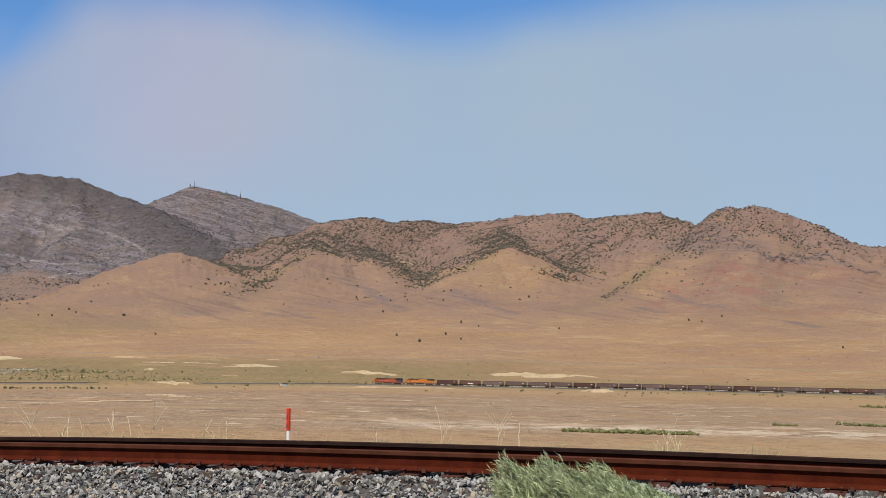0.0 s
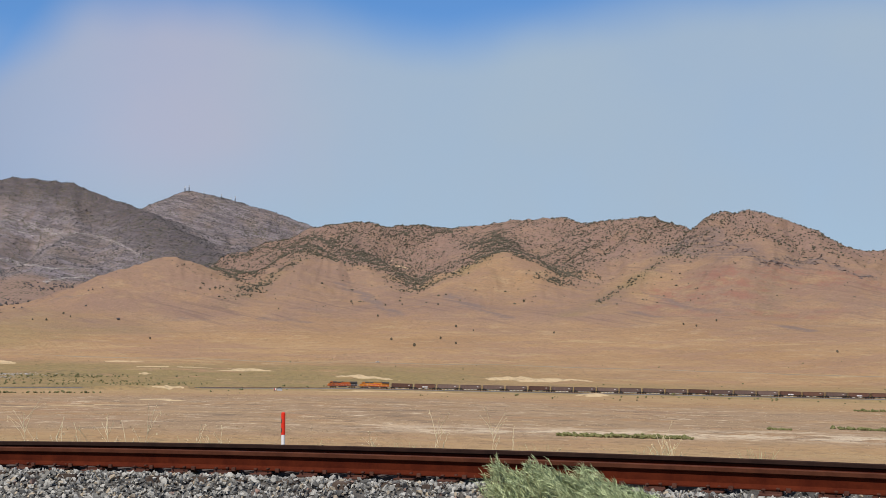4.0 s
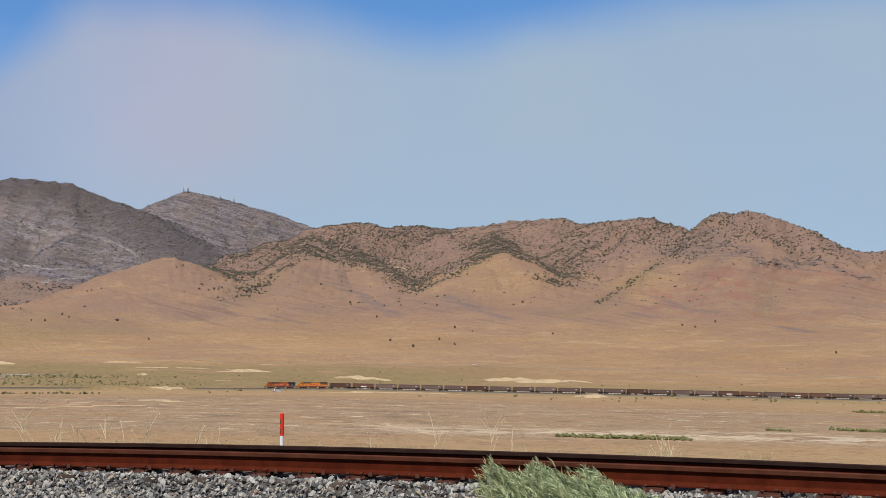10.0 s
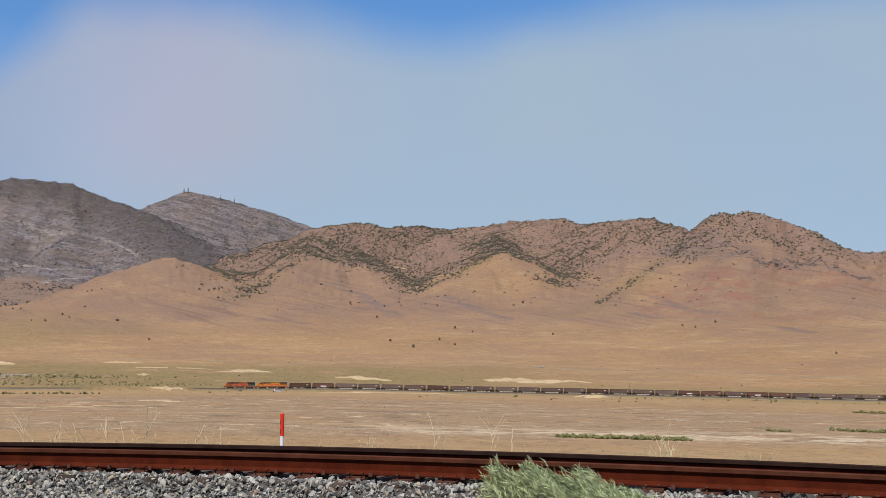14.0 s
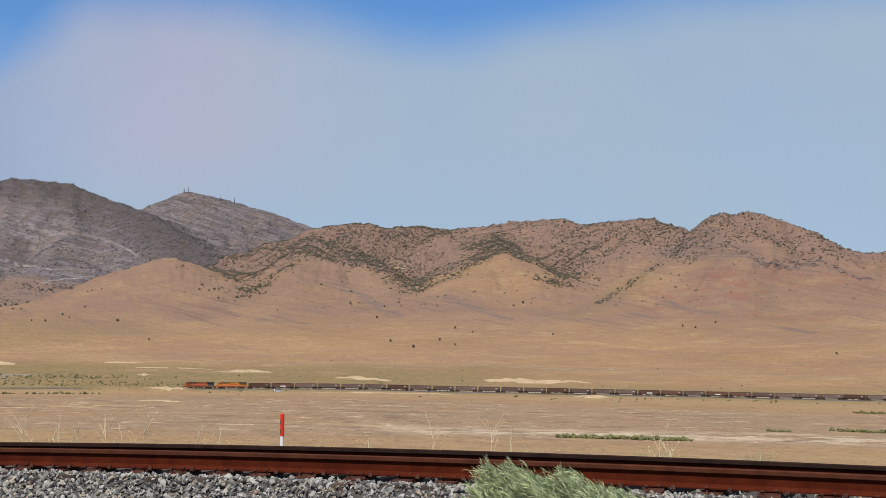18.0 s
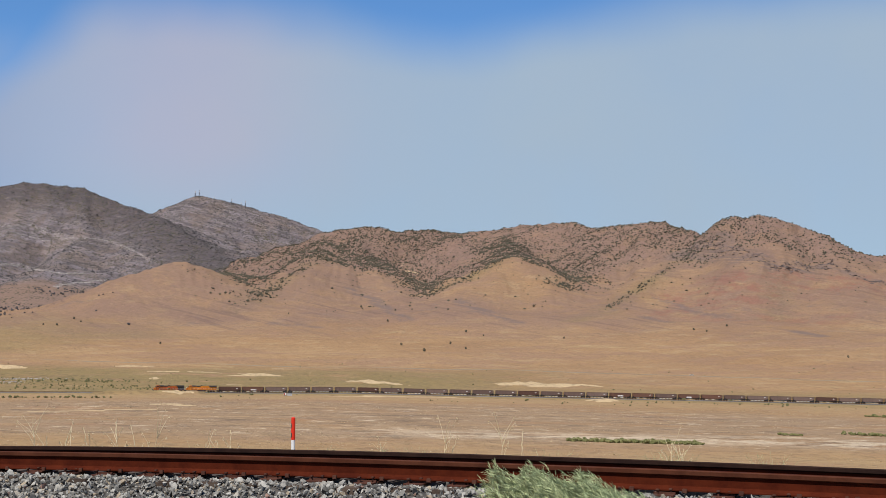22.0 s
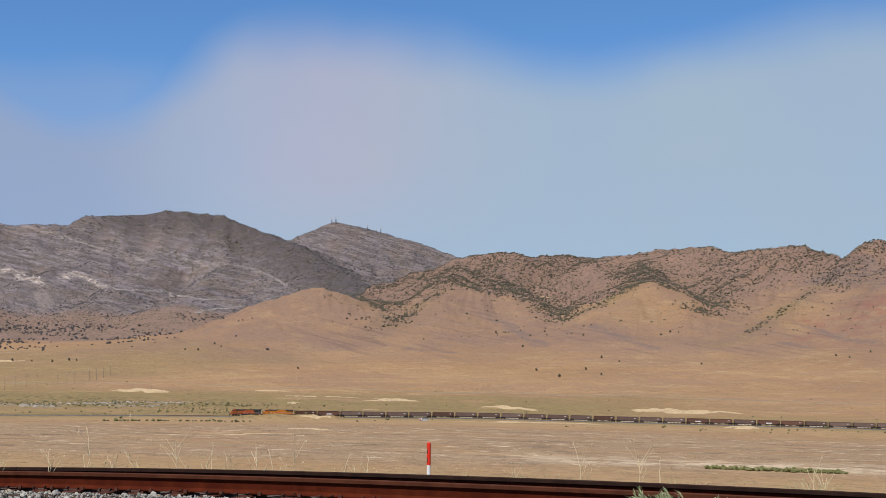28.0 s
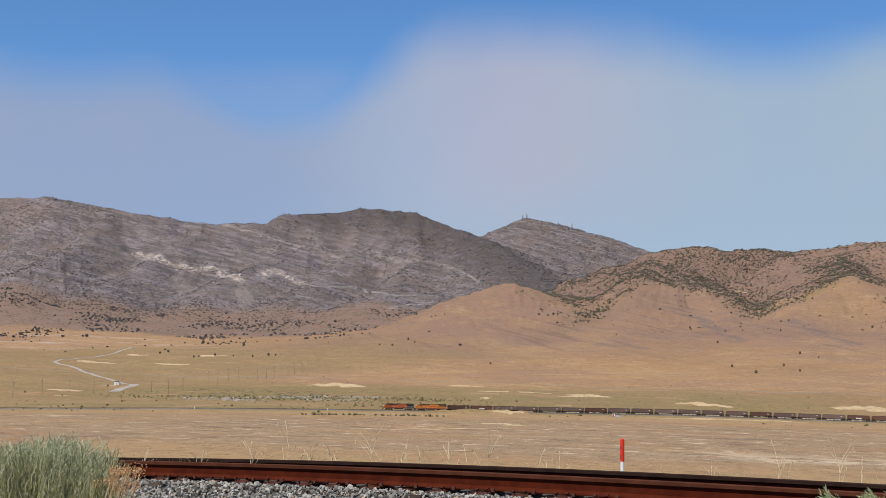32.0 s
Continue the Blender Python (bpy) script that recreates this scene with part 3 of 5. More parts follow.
def prism(bm, outline, y0, y1):
    """An outline in x and z, drawn out from y0 to y1."""
    lo = [bm.verts.new((x, y0, z)) for x, z in outline]
    hi = [bm.verts.new((x, y1, z)) for x, z in outline]
    bm.faces.new(lo)
    bm.faces.new(hi[::-1])
    n = len(outline)
    for i in range(n):
        bm.faces.new((lo[i], hi[i], hi[(i + 1) % n], lo[(i + 1) % n]))
    bmesh.ops.recalc_face_normals(bm, faces=bm.faces)
    return bm


def sweep(bm, profile, places):
    """A closed profile of (off, up) carried along places(off, up) functions."""
    rings = [[bm.verts.new(p(o, u)) for o, u in profile] for p in places]
    n = len(profile)
    for a, b in zip(rings[:-1], rings[1:]):
        for i in range(n):
            bm.faces.new((a[i], a[(i + 1) % n], b[(i + 1) % n], b[i]))
    bm.faces.new(rings[0][::-1])
    bm.faces.new(rings[-1])
    bmesh.ops.recalc_face_normals(bm, faces=bm.faces)
    return bm


def empty(name, m=None):
    ob = new(name)
    ob.empty_display_size = 0.2
    if m is not None:
        ob.matrix_world = m
    return ob


# ---- the near track ----
M_RAIL = worn("rusted_rail", (0.048, 0.0078, 0.003), (0.080, 0.0145, 0.005), 5, 0.95, 0.0, 0.25, 0.003, world=True, spec=0.08)
M_HEAD = worn("worn_rail_head", (0.058, 0.018, 0.009), (0.090, 0.030, 0.015), 5, 0.9, 0.0, 0.2, 0.002, world=True, spec=0.12)
# the far head's colour is lowered to carry the black shade between the rails
M_SHADED_HEAD = worn("shaded_rail_head", (0.018, 0.009, 0.007), (0.034, 0.017, 0.012), 5, 0.9, 0.0, 0.2, 0.002, world=True, spec=0.1)
M_TIE = worn("creosoted_wood", (0.045, 0.03, 0.022), (0.10, 0.07, 0.05), 4, 0.9, 0, 0.5, 0.01, world=True)
M_PLATE = worn("rusted_plate", (0.065, 0.022, 0.013), (0.11, 0.042, 0.025), 6, 0.8, 0.1, world=True)
M_POST_RED = worn("red_post_plastic", (0.72, 0.035, 0.012), (0.62, 0.03, 0.012), 5, 0.45)
M_POST_WHITE = worn("white_post_plastic", (0.78, 0.78, 0.76), (0.68, 0.68, 0.66), 5, 0.5)
TIE_GAP = 0.4913

# the rail in two pieces: foot with web, and the worn head
RAIL_FOOT = [(-0.076, -0.186), (0.076, -0.186), (0.076, -0.176), (0.024, -0.158), (0.011, -0.143), (0.009, -0.05), (-0.009, -0.05), (-0.011, -0.143), (-0.024, -0.158), (-0.076, -0.176)]
RAIL_HEAD = [(-0.009, -0.058), (0.009, -0.058), (0.030, -0.050), (0.0365, -0.043), (0.0375, -0.010), (0.030, -0.002), (0.0, 0.0), (-0.030, -0.002), (-0.0375, -0.010), (-0.0365, -0.043), (-0.030, -0.050)]


def frame_at(s, off, up):
    """A matrix on the near track: x along the rail, y across, z up."""
    a, b = near_point(s - 0.1, off, up), near_point(s + 0.1, off, up)
    x = (b - a).normalized()
    y = Vector((0, 0, 1)).cross(x).normalized()
    m = Matrix((x, y, x.cross(y))).transposed().to_4x4()
    m.translation = near_point(s, off, up)
    return m


def shared(name, bm, material):
    me = bpy.data.meshes.new(name)
    bm.to_mesh(me)
    bm.free()
    me.materials.append(material)
    return me


def child(name, me, parent, m):
    ob = new(name, me)
    ob.parent = parent
    ob.matrix_basis = m
    return ob


def near_track():
    track = tagged(empty("near_track"), "rust-brown rails on dark wooden ties in grey ballast", "railway track", kind="structure")
    for off in (0.0, 1.51):
        bm = bmesh.new()
        steps = [lambda o, u, s=s: near_point(s, off + o, u) for s in np.arange(-45, 34, 0.75)]
        rail = part("rail", sweep(bm, RAIL_FOOT, steps), M_RAIL, track, "dark rust-red steel rail")
        part("rail_head", sweep(bmesh.new(), RAIL_HEAD, steps), M_HEAD if off == 0 else M_SHADED_HEAD, rail, "worn brown rail head" if off == 0 else "dark brown rail head with shade in its colour")
    tie = shared("tie", box(bmesh.new(), -0.115, 0.115, -1.3, 1.3, -0.18, 0.0, 0.012), M_TIE)
    bm = box(bmesh.new(), -0.1, 0.1, -0.19, 0.19, 0.0, 0.016, 0.004)
    for side in (-1, 1):
        box(bm, -0.098, 0.098, side * 0.083 - 0.008, side * 0.083 + 0.008, 0.014, 0.034)
    plate = shared("tie_plate", bm, M_PLATE)
    bm = bmesh.new()
    box(bm, -0.008, 0.008, -0.008, 0.008, -0.05, 0.030)
    box(bm, -0.016, 0.016, -0.022, 0.014, 0.026, 0.042, 0.004)
    spike = shared("spike", bm, M_PLATE)
    bm = box(bmesh.new(), -0.022, 0.022, -0.092, 0.092, -0.014, 0.004)
    box(bm, -0.022, 0.022, -0.096, -0.072, -0.014, 0.026, 0.004)
    clip = shared("rail_anchor", bm, M_PLATE)
    rng = random.Random(7)
    for i in range(-34, 34):
        s = -4.7556 + i * TIE_GAP + rng.uniform(-0.02, 0.02)
        t = child("tie", tie, track, frame_at(s, 0.755, -0.212) @ pose(rng.uniform(-0.02, 0.02), rng.uniform(-0.05, 0.05), 0, 0, 0, rng.uniform(-1.5, 1.5)))
        for across in (-0.755, 0.755):
            p = child("tie_plate", plate, t, pose(0, across, 0))
            if -22 < i < 26:
                for dx, dy in ((0.055, -0.083), (-0.06, 0.083), (-0.05, -0.135)):
                    child("spike", spike, p, pose(dx + rng.uniform(-0.01, 0.01), dy, 0.016 + rng.uniform(0, 0.012), 0, 0, 180 if dy > 0 else 0))
        if -22 < i < 26:
            child("rail_anchor", clip, track, frame_at(s + 0.15, 0.0, -0.186))
            child("rail_anchor", clip, track, frame_at(s - 0.15, 1.51, -0.186))
    return track


TRACK = near_track()


def stone_shapes(rng, n=9):
    shapes = []
    for _ in range(n):
        bm = bmesh.new()
        bmesh.ops.create_icosphere(bm, subdivisions=1, radius=1)
        v = np.array([v.co for v in bm.verts])
        f = np.array([[q.index for q in p.verts] for p in bm.faces])
        bm.free()
        # flatten by a few random cuts, so the stones look crushed
        for _ in range(7):
            d = rng.normal(size=3)
            d /= np.linalg.norm(d)
            h = v @ d
            v = v - np.outer(np.maximum(h - rng.uniform(0.22, 0.66), 0), d)
        v = v * rng.uniform((0.9, 0.6, 0.42), (1.5, 1.0, 0.75))
        shapes.append((v, f))
    return shapes


def turns(rng, n):
    q = rng.normal(size=(n, 4))
    q /= np.linalg.norm(q, axis=1)[:, None]
    w, x, y, z = q.T
    return np.stack([1 - 2 * (y * y + z * z), 2 * (x * y - z * w), 2 * (x * z + y * w), 2 * (x * y + z * w), 1 - 2 * (x * x + z * z), 2 * (y * z - x * w), 2 * (x * z - y * w), 2 * (y * z + x * w), 1 - 2 * (x * x + y * y)], -1).reshape(n, 3, 3)


def mesh_from(name, verts, faces, material, smooth=False):
    me = bpy.data.meshes.new(name)
    me.vertices.add(len(verts))
    me.vertices.foreach_set("co", np.asarray(verts, np.float32).ravel())
    faces = np.asarray(faces, np.int32)
    k = faces.shape[1]
    me.loops.add(faces.size)
    me.loops.foreach_set("vertex_index", faces.ravel())
    me.polygons.add(len(faces))
    me.polygons.foreach_set("loop_start", np.arange(0, faces.size, k, dtype=np.int32))
    me.update(calc_edges=True)
    me.polygons.foreach_set("use_smooth", np.full(len(faces), smooth))
    me.materials.append(material)
    return me


def scatter(name, shapes, places, sizes, rng, material, upright=False, smooth=False):
    """Many small solids joined into one mesh."""
    V, Fc, base = [], [], 0
    which = rng.integers(0, len(shapes), len(places))
    rot = turns(rng, len(places))
    if upright:
        a = rng.uniform(0, 6.283, len(places))
        rot = np.zeros((len(places), 3, 3))
        rot[:, 0, 0] = rot[:, 1, 1] = np.cos(a)
        rot[:, 1, 0], rot[:, 0, 1], rot[:, 2, 2] = np.sin(a), -np.sin(a), 1
    for k, (v, f) in enumerate(shapes):
        m = np.nonzero(which == k)[0]
        if not len(m):
            continue
        pts = np.einsum("nij,vj->nvi", rot[m], v) * sizes[m][:, None, None] + places[m][:, None, :]
        V.append(pts.reshape(-1, 3))
        Fc.append((f[None] + (base + np.arange(len(m)) * len(v))[:, None, None]).reshape(-1, f.shape[1]))
        base += len(m) * len(v)
    return mesh_from(name, np.concatenate(V), np.concatenate(Fc), material, smooth)


def stone_material():
    k = Nodes("ballast_stone", 0.85, spec=0.3)
    r = k.island()
    c = k.mix(k.ramp(r, 0.0, 1.0), (0.075, 0.072, 0.064), (0.42, 0.40, 0.35))
    c = k.mix(k.ramp(k.math("FRACT", k.math("MULTIPLY", r, 7.13)), 0.86, 0.95), c, (0.36, 0.29, 0.20))
    c = k.mix(k.ramp(k.math("FRACT", k.math("MULTIPLY", r, 13.7)), 0.985, 0.99), c, (0.26, 0.16, 0.12))
    g = k.noise(60, 3)
    c = k.mix(k.ramp(g, 0.4, 0.7, 0, 0.35), c, (0.13, 0.12, 0.11))
    return k.done(c, g, 0.4, 0.004)


M_STONE = stone_material()
# grit coloured dark so that the gaps between stones read as shade
M_GRIT = worn("ballast_grit", (0.06, 0.055, 0.048), (0.13, 0.115, 0.10), 20, 0.95, bump=0.8, distance=0.02, world=True)


def ballast_top(off):
    """Height of the ballast under the rail head, off metres beyond the nearer rail."""
    return np.interp(off, [-3.2, -2.3, -0.78, -0.5, -0.28, -0.12, 0.12, 1.39, 1.63, 2.1, 2.4, 3.6], [-0.80, -0.74, -0.34, -0.231, -0.236, -0.258, -0.262, -0.270, -0.262, -0.262, -0.33, -0.80])


def ballast():
    rng = np.random.default_rng(5)
    bed = bmesh.new()
    offs = [-3.2, -2.3, -0.78, -0.5, -0.28, -0.12, 0.12, 1.39, 1.63, 2.1, 2.4, 3.6]
    line = [(o, float(ballast_top(o)) - 0.035) for o in offs] + [(3.6, -1.0), (-3.2, -1.0)]
    sweep(bed, line, [lambda o, u, s=s: near_point(s, o, u) for s in np.arange(-45, 34, 1.5)])
    thing = part("ballast", bed, M_GRIT)
    tagged(thing, "bed of grey crushed stone under the near track", "ballast", kind="structure")
    n = 27000
    s = rng.uniform(-14.5, 8.0, n)
    off = np.where(rng.random(n) < 0.93, rng.uniform(-1.6, -0.02, n), rng.uniform(-0.02, 2.0, n))
    up = ballast_top(off) - rng.uniform(-0.01, 0.035, n)
    size = np.clip(rng.lognormal(-3.52, 0.34, n), 0.014, 0.056)
    up = np.where(np.abs(off) < 0.10, up - 0.02, up)
    places = np.array([near_point(a, b, c) for a, b, c in zip(s, off, up)])
    shapes = stone_shapes(rng)
    near = np.nonzero((s > -2) & (s < 3) & (off < -0.3) & (off > -1.5) & (size > 0.026))[0][:300]
    rest = np.setdiff1d(np.arange(n), near)
    ob = new("gravel", scatter("gravel", shapes, places[rest], size[rest], rng, M_STONE))
    ob.parent = thing
    tagged(ob, "loose grey and tan crushed stones", kind="stuff")
    singles = [mesh_from("stone", v * 0.033, f, M_STONE) for v, f in shapes]
    for i in near:
        o = new("stone", singles[int(i) % len(singles)])
        o.parent = thing
        o.matrix_basis = Matrix.LocRotScale(places[i], Euler(rng.uniform(0, 6.28, 3)), [float(size[i]) / 0.033] * 3)
    return thing


ballast()

post = tagged(empty("marker_post", pose(-2.178, 19.88, 23.135, 0, 0.4, 0)), "upright plastic marker post, red above and white below", "marker post")
bm = rod(bmesh.new(), (0, 0, 0.835), (0, 0, 1.135), 0.029, 0.029, 20)
bmesh.ops.create_uvsphere(bm, u_segments=20, v_segments=8, radius=0.029, matrix=pose(0, 0, 1.135) @ Matrix.Diagonal((1, 1, 0.5, 1)))
part("red_sleeve", bm, M_POST_RED, post, "bright red sleeve with dark marks at one edge")
part("white_shaft", rod(bmesh.new(), (0, 0, -0.05), (0, 0, 0.837), 0.026, 0.026, 20), M_POST_WHITE, post, "white plastic shaft")
for z in (0.87, 1.0):
    part("dark_patch", box(bmesh.new(), -0.024, -0.012, -0.029, -0.020, z, z + 0.06), M_TIE, post, "dark mark at the sleeve's left edge")


# ---- the far line: ballast, rails and lineside things ----
M_FAR_BALLAST = worn("far_ballast", (0.085, 0.077, 0.073), (0.16, 0.148, 0.14), 0.08, 0.9, world=True)
M_DIRT_ROAD = worn("gravel_road", (0.30, 0.26, 0.215), (0.38, 0.335, 0.28), 0.06, 0.95, world=True)
M_WHITE_WALL = worn("white_sheet_metal", (0.74, 0.74, 0.73), (0.62, 0.62, 0.61), 0.8, 0.5)
M_GREY_METAL = worn("grey_sheet_metal", (0.36, 0.38, 0.40), (0.48, 0.49, 0.50), 0.8, 0.5, 0.3)
M_DARK = worn("dark_steel", (0.03, 0.028, 0.028), (0.06, 0.055, 0.05), 1.0, 0.7)
M_POLE = worn("weathered_pole", (0.13, 0.10, 0.075), (0.20, 0.16, 0.12), 1.5, 0.9)
M_STEEL = worn("galvanised_steel", (0.30, 0.31, 0.32), (0.42, 0.42, 0.42), 1.0, 0.5, 0.6)


def ground_z(x, y):
    return float(height(np.array([float(x)]), np.array([float(y)]))[0][0])


def far_at(s):
    return np.array([np.interp(s, FAR_S, FAR[:, i]) for i in range(3)])


def far_place(s):
    p, q = far_at(s - 2), far_at(s + 2)
    side = Vector((q[1] - p[1], -(q[0] - p[0]), 0)).normalized()
    c = Vector(far_at(s))
    return lambda o, u: c + side * o + Vector((0, 0, u))


def far_track():
    steps = [far_place(s) for s in np.arange(20, FAR_S[-1] - 10, 12)]
    track = tagged(empty("far_track"), "grey ballasted railway line curving across the plain", "railway track", kind="structure")
    part("ballast", sweep(bmesh.new(), [(-4.6, -1.6), (4.6, -1.6), (2.0, -0.20), (-2.0, -0.20)], steps), M_FAR_BALLAST, track, "pale grey ballast bank")
    for o in (-0.755, 0.755):
        part("rail", sweep(bmesh.new(), [(o - 0.07, -0.19), (o + 0.07, -0.19), (o + 0.035, 0), (o - 0.035, 0)], steps), M_RAIL, track)
    return track


far_track()


def drape(name, points, width, material, label, lift=0.22):
    """A road that lies on the land."""
    pts = smooth_line([(*p, 0) for p in points], 14)
    bm = bmesh.new()
    a, b = np.roll(pts, 1, 0), np.roll(pts, -1, 0)
    a[0], b[-1] = pts[0], pts[-1]
    side = np.stack([b[:, 1] - a[:, 1], a[:, 0] - b[:, 0]], -1)
    side *= width / 2 / np.linalg.norm(side, axis=1)[:, None]
    ks = np.array([-1.15, -1, 0, 1, 1.15])
    x, y = pts[:, :1] + side[:, :1] * ks, pts[:, 1:2] + side[:, 1:] * ks
    z = height(x, y)[0] + np.where(np.abs(ks) <= 1, lift, -0.4)
    rows = [[bm.verts.new((x[i, k], y[i, k], z[i, k])) for k in range(5)] for i in range(len(pts))]
    for r, q in zip(rows[:-1], rows[1:]):
        for k in range(4):
            bm.faces.new((r[k], r[k + 1], q[k + 1], q[k]))
    bmesh.ops.recalc_face_normals(bm, faces=bm.faces)
    return tagged(part(name, bm, material), label, "road", kind="structure")


drape("road_valley", [(-1250, 1540), (-700, 1495), (-300, 1480), (15, 1459), (155, 1414), (317, 1380), (422, 1334), (700, 1250), (1000, 1180)], 5.0, worn("packed_earth", (0.20, 0.155, 0.10), (0.26, 0.20, 0.13), 0.05, 0.95, world=True), "narrow brown earth road across the valley")
drape("road_hill", [(-985, 2030), (-948, 1949), (-915, 1800), (-897, 1650), (-880, 1612), (-830, 1558), (-743, 1448), (-673, 1367), (-645, 1335)], 4.6, M_DIRT_ROAD, "pale gravel road climbing towards the hills")
drape("road_crossing", [(-645, 1340), (-632, 1312), (-620, 1270), (-612, 1241), (-592, 1190)], 9.0, M_DIRT_ROAD, "pale gravel apron beside the railway")


def shed(name, x, y, w, d, h, turn, wall, label):
    ob = empty(name, pose(x, y, ground_z(x, y) - 0.1, 0, 0, turn))
    part("wall", box(bmesh.new(), -w / 2, w / 2, -d / 2, d / 2, 0, h, 0.03), wall, ob)
    part("roof", prism(bmesh.new(), [(-w / 2 - 0.25, h), (w / 2 + 0.25, h), (w / 2 + 0.25, h + 0.15), (0, h + 0.75), (-w / 2 - 0.25, h + 0.15)], -d / 2 - 0.25, d / 2 + 0.25), M_DARK, ob, "dark low-pitched roof")
    door = part("door", box(bmesh.new(), -w * 0.1, w * 0.14, -d / 2 - 0.05, -d / 2 + 0.02, 0.1, 2.1), M_GREY_METAL, ob, "grey metal door")
    part("handle", box(bmesh.new(), w * 0.09, w * 0.115, -d / 2 - 0.09, -d / 2 - 0.04, 1.0, 1.12), M_DARK, door)
    part("vent", box(bmesh.new(), w * 0.25, w * 0.4, -d / 2 - 0.04, -d / 2 + 0.02, h * 0.6, h * 0.75), M_DARK, ob)
    return tagged(ob, label, "shed")


shed("shed", -651, 1314, 5.0, 4, 3.6, 20, M_WHITE_WALL, "white metal shed with a dark roof by the gravel road")
shed("signal_hut", -108.6, 971, 3.4, 2.4, 1.9, 4, M_GREY_METAL, "grey railway equipment hut beside the far line")
bm = bmesh.new()
cab = tagged(empty("relay_cabinet", pose(-111.6, 969.8, ground_z(-111.6, 969.8) - 0.05, 0, 0, 8)), "small white lineside cabinet with a rusty red side", "cabinet")
part("body", box(bm, -0.8, 0.8, -0.5, 0.5, 0.3, 1.9, 0.04), M_WHITE_WALL, cab)
part("plinth", box(bmesh.new(), -0.9, 0.9, -0.6, 0.6, -0.1, 0.3), M_FAR_BALLAST, cab)
part("door", box(bmesh.new(), -0.7, 0.1, -0.54, -0.49, 0.4, 1.8), worn("red_oxide", (0.35, 0.07, 0.04), (0.28, 0.06, 0.04), 1, 0.7), cab, "rusty red door")


def utility_pole(tall):
    ob = empty("utility_pole")
    part("pole", rod(bmesh.new(), (0, 0, -1), (0, 0, tall), 0.19, 0.11, 8), M_POLE, ob)
    for k, z in enumerate((tall - 0.9, tall - 2.3)):
        arm = part("cross_arm", box(bmesh.new(), -1.5, 1.5, -0.08, 0.08, z - 0.09, z + 0.09), M_POLE, ob)
        for x in (-1.35, -0.6, 0.6, 1.35):
            part("insulator", rod(bmesh.new(), (x, 0, z + 0.09), (x, 0, z + 0.32), 0.07, 0.04, 6), M_WHITE_WALL, arm)
    return tagged(ob, "tall weathered wooden power pole with two cross-arms", "utility pole", "power line poles")


POLES = [(-615, 1054), (-621, 1112), (-610, 1139), (-598, 1162), (-560, 1200), (-541, 1195), (-541, 1227), (-561, 1303), (-563, 1338), (-550, 1332), (-576, 1425), (-571, 1440), (-540, 1416), (-542, 1449), (-540, 1467), (-538, 1506), (-541, 1537), (-550, 1586), (-553, 1619)]
pole = utility_pole(13.5)
for i, (x, y) in enumerate(POLES):
    m = pose(x, y, ground_z(x, y), 0, 0, 8)
    if i == 0:
        pole.matrix_world = m
    else:
        copy_thing(pole, m)


def marker_stake(x, y):
    ob = empty("lineside_stake", pose(x, y, ground_z(x, y)))
    part("stake", box(bmesh.new(), -0.09, 0.09, -0.05, 0.05, -0.2, 1.5, 0.02), M_WHITE_WALL, ob)
    part("plate", box(bmesh.new(), -0.25, 0.25, -0.08, -0.05, 1.0, 1.5), M_WHITE_WALL, ob)
    return tagged(ob, "short white lineside stake with a plate", "stake", "lineside stakes")


for s in (1505, 1418):
    p = far_place(s)(6.5, 0)
    if p.y > far_at(s)[1]:
        p = far_place(s)(-6.5, 0)
    marker_stake(p.x, p.y)


M_MAST = worn("dull_mast_steel", (0.10, 0.10, 0.105), (0.17, 0.17, 0.175), 1.0, 0.6, 0.3)


def mast(x, y, tall, width, label):
    ob = empty("radio_mast", pose(x, y, ground_z(x, y) - 1, 0, 0, 25))
    for sx, sy in ((-1, -1), (1, -1), (1, 1), (-1, 1)):
        part("leg", rod(bmesh.new(), (sx * width, sy * width, 0), (sx * width * 0.35, sy * width * 0.35, tall), 0.5, 0.34, 6), M_MAST, ob)
    n = max(3, int(tall / 5))
    for i in range(1, n + 1):
        z = tall * i / n
        w = width * (1 - 0.65 * i / n)
        part("brace", box(bmesh.new(), -w, w, -w, w, z - 0.22, z + 0.22), M_MAST, ob)
    for dx, z in ((-1, 0.78), (1.1, 0.9)):
        part("dish", rod(bmesh.new(), (dx * 0.9, -width * 0.5, tall * z), (dx * 0.9, -width * 0.5 - 0.9, tall * z), 0.5, 1.5, 12), M_WHITE_WALL, ob, "white antenna dish")
    return tagged(ob, label, "radio mast", "masts on the summit")


mast(-812, 4515, 19, 1.6, "short steel lattice radio mast on the summit")
mast(-799, 4518, 21, 1.7, "steel lattice radio mast on the summit")
mast(-751, 4514, 10, 1.4, "low steel radio mast on the ridge")
mast(-695, 4518, 19, 0.9, "slim steel radio mast on the ridge")
mast(-665, 4522, 16, 0.9, "slim steel radio mast on the ridge")
mast(-652, 4526, 24, 1.1, "tall slim steel radio mast on the ridge")

# ---- scrub, trees and bushes ----
def leaf_material(name, a, b, rough=0.8):
    k = Nodes(name, rough, spec=0.2)
    f = k.math("ADD", k.math("MULTIPLY", k.island(), 0.6), k.math("MULTIPLY", k.noise(0.9, 3), 0.4))
    return k.done(k.mix(f, a, b))


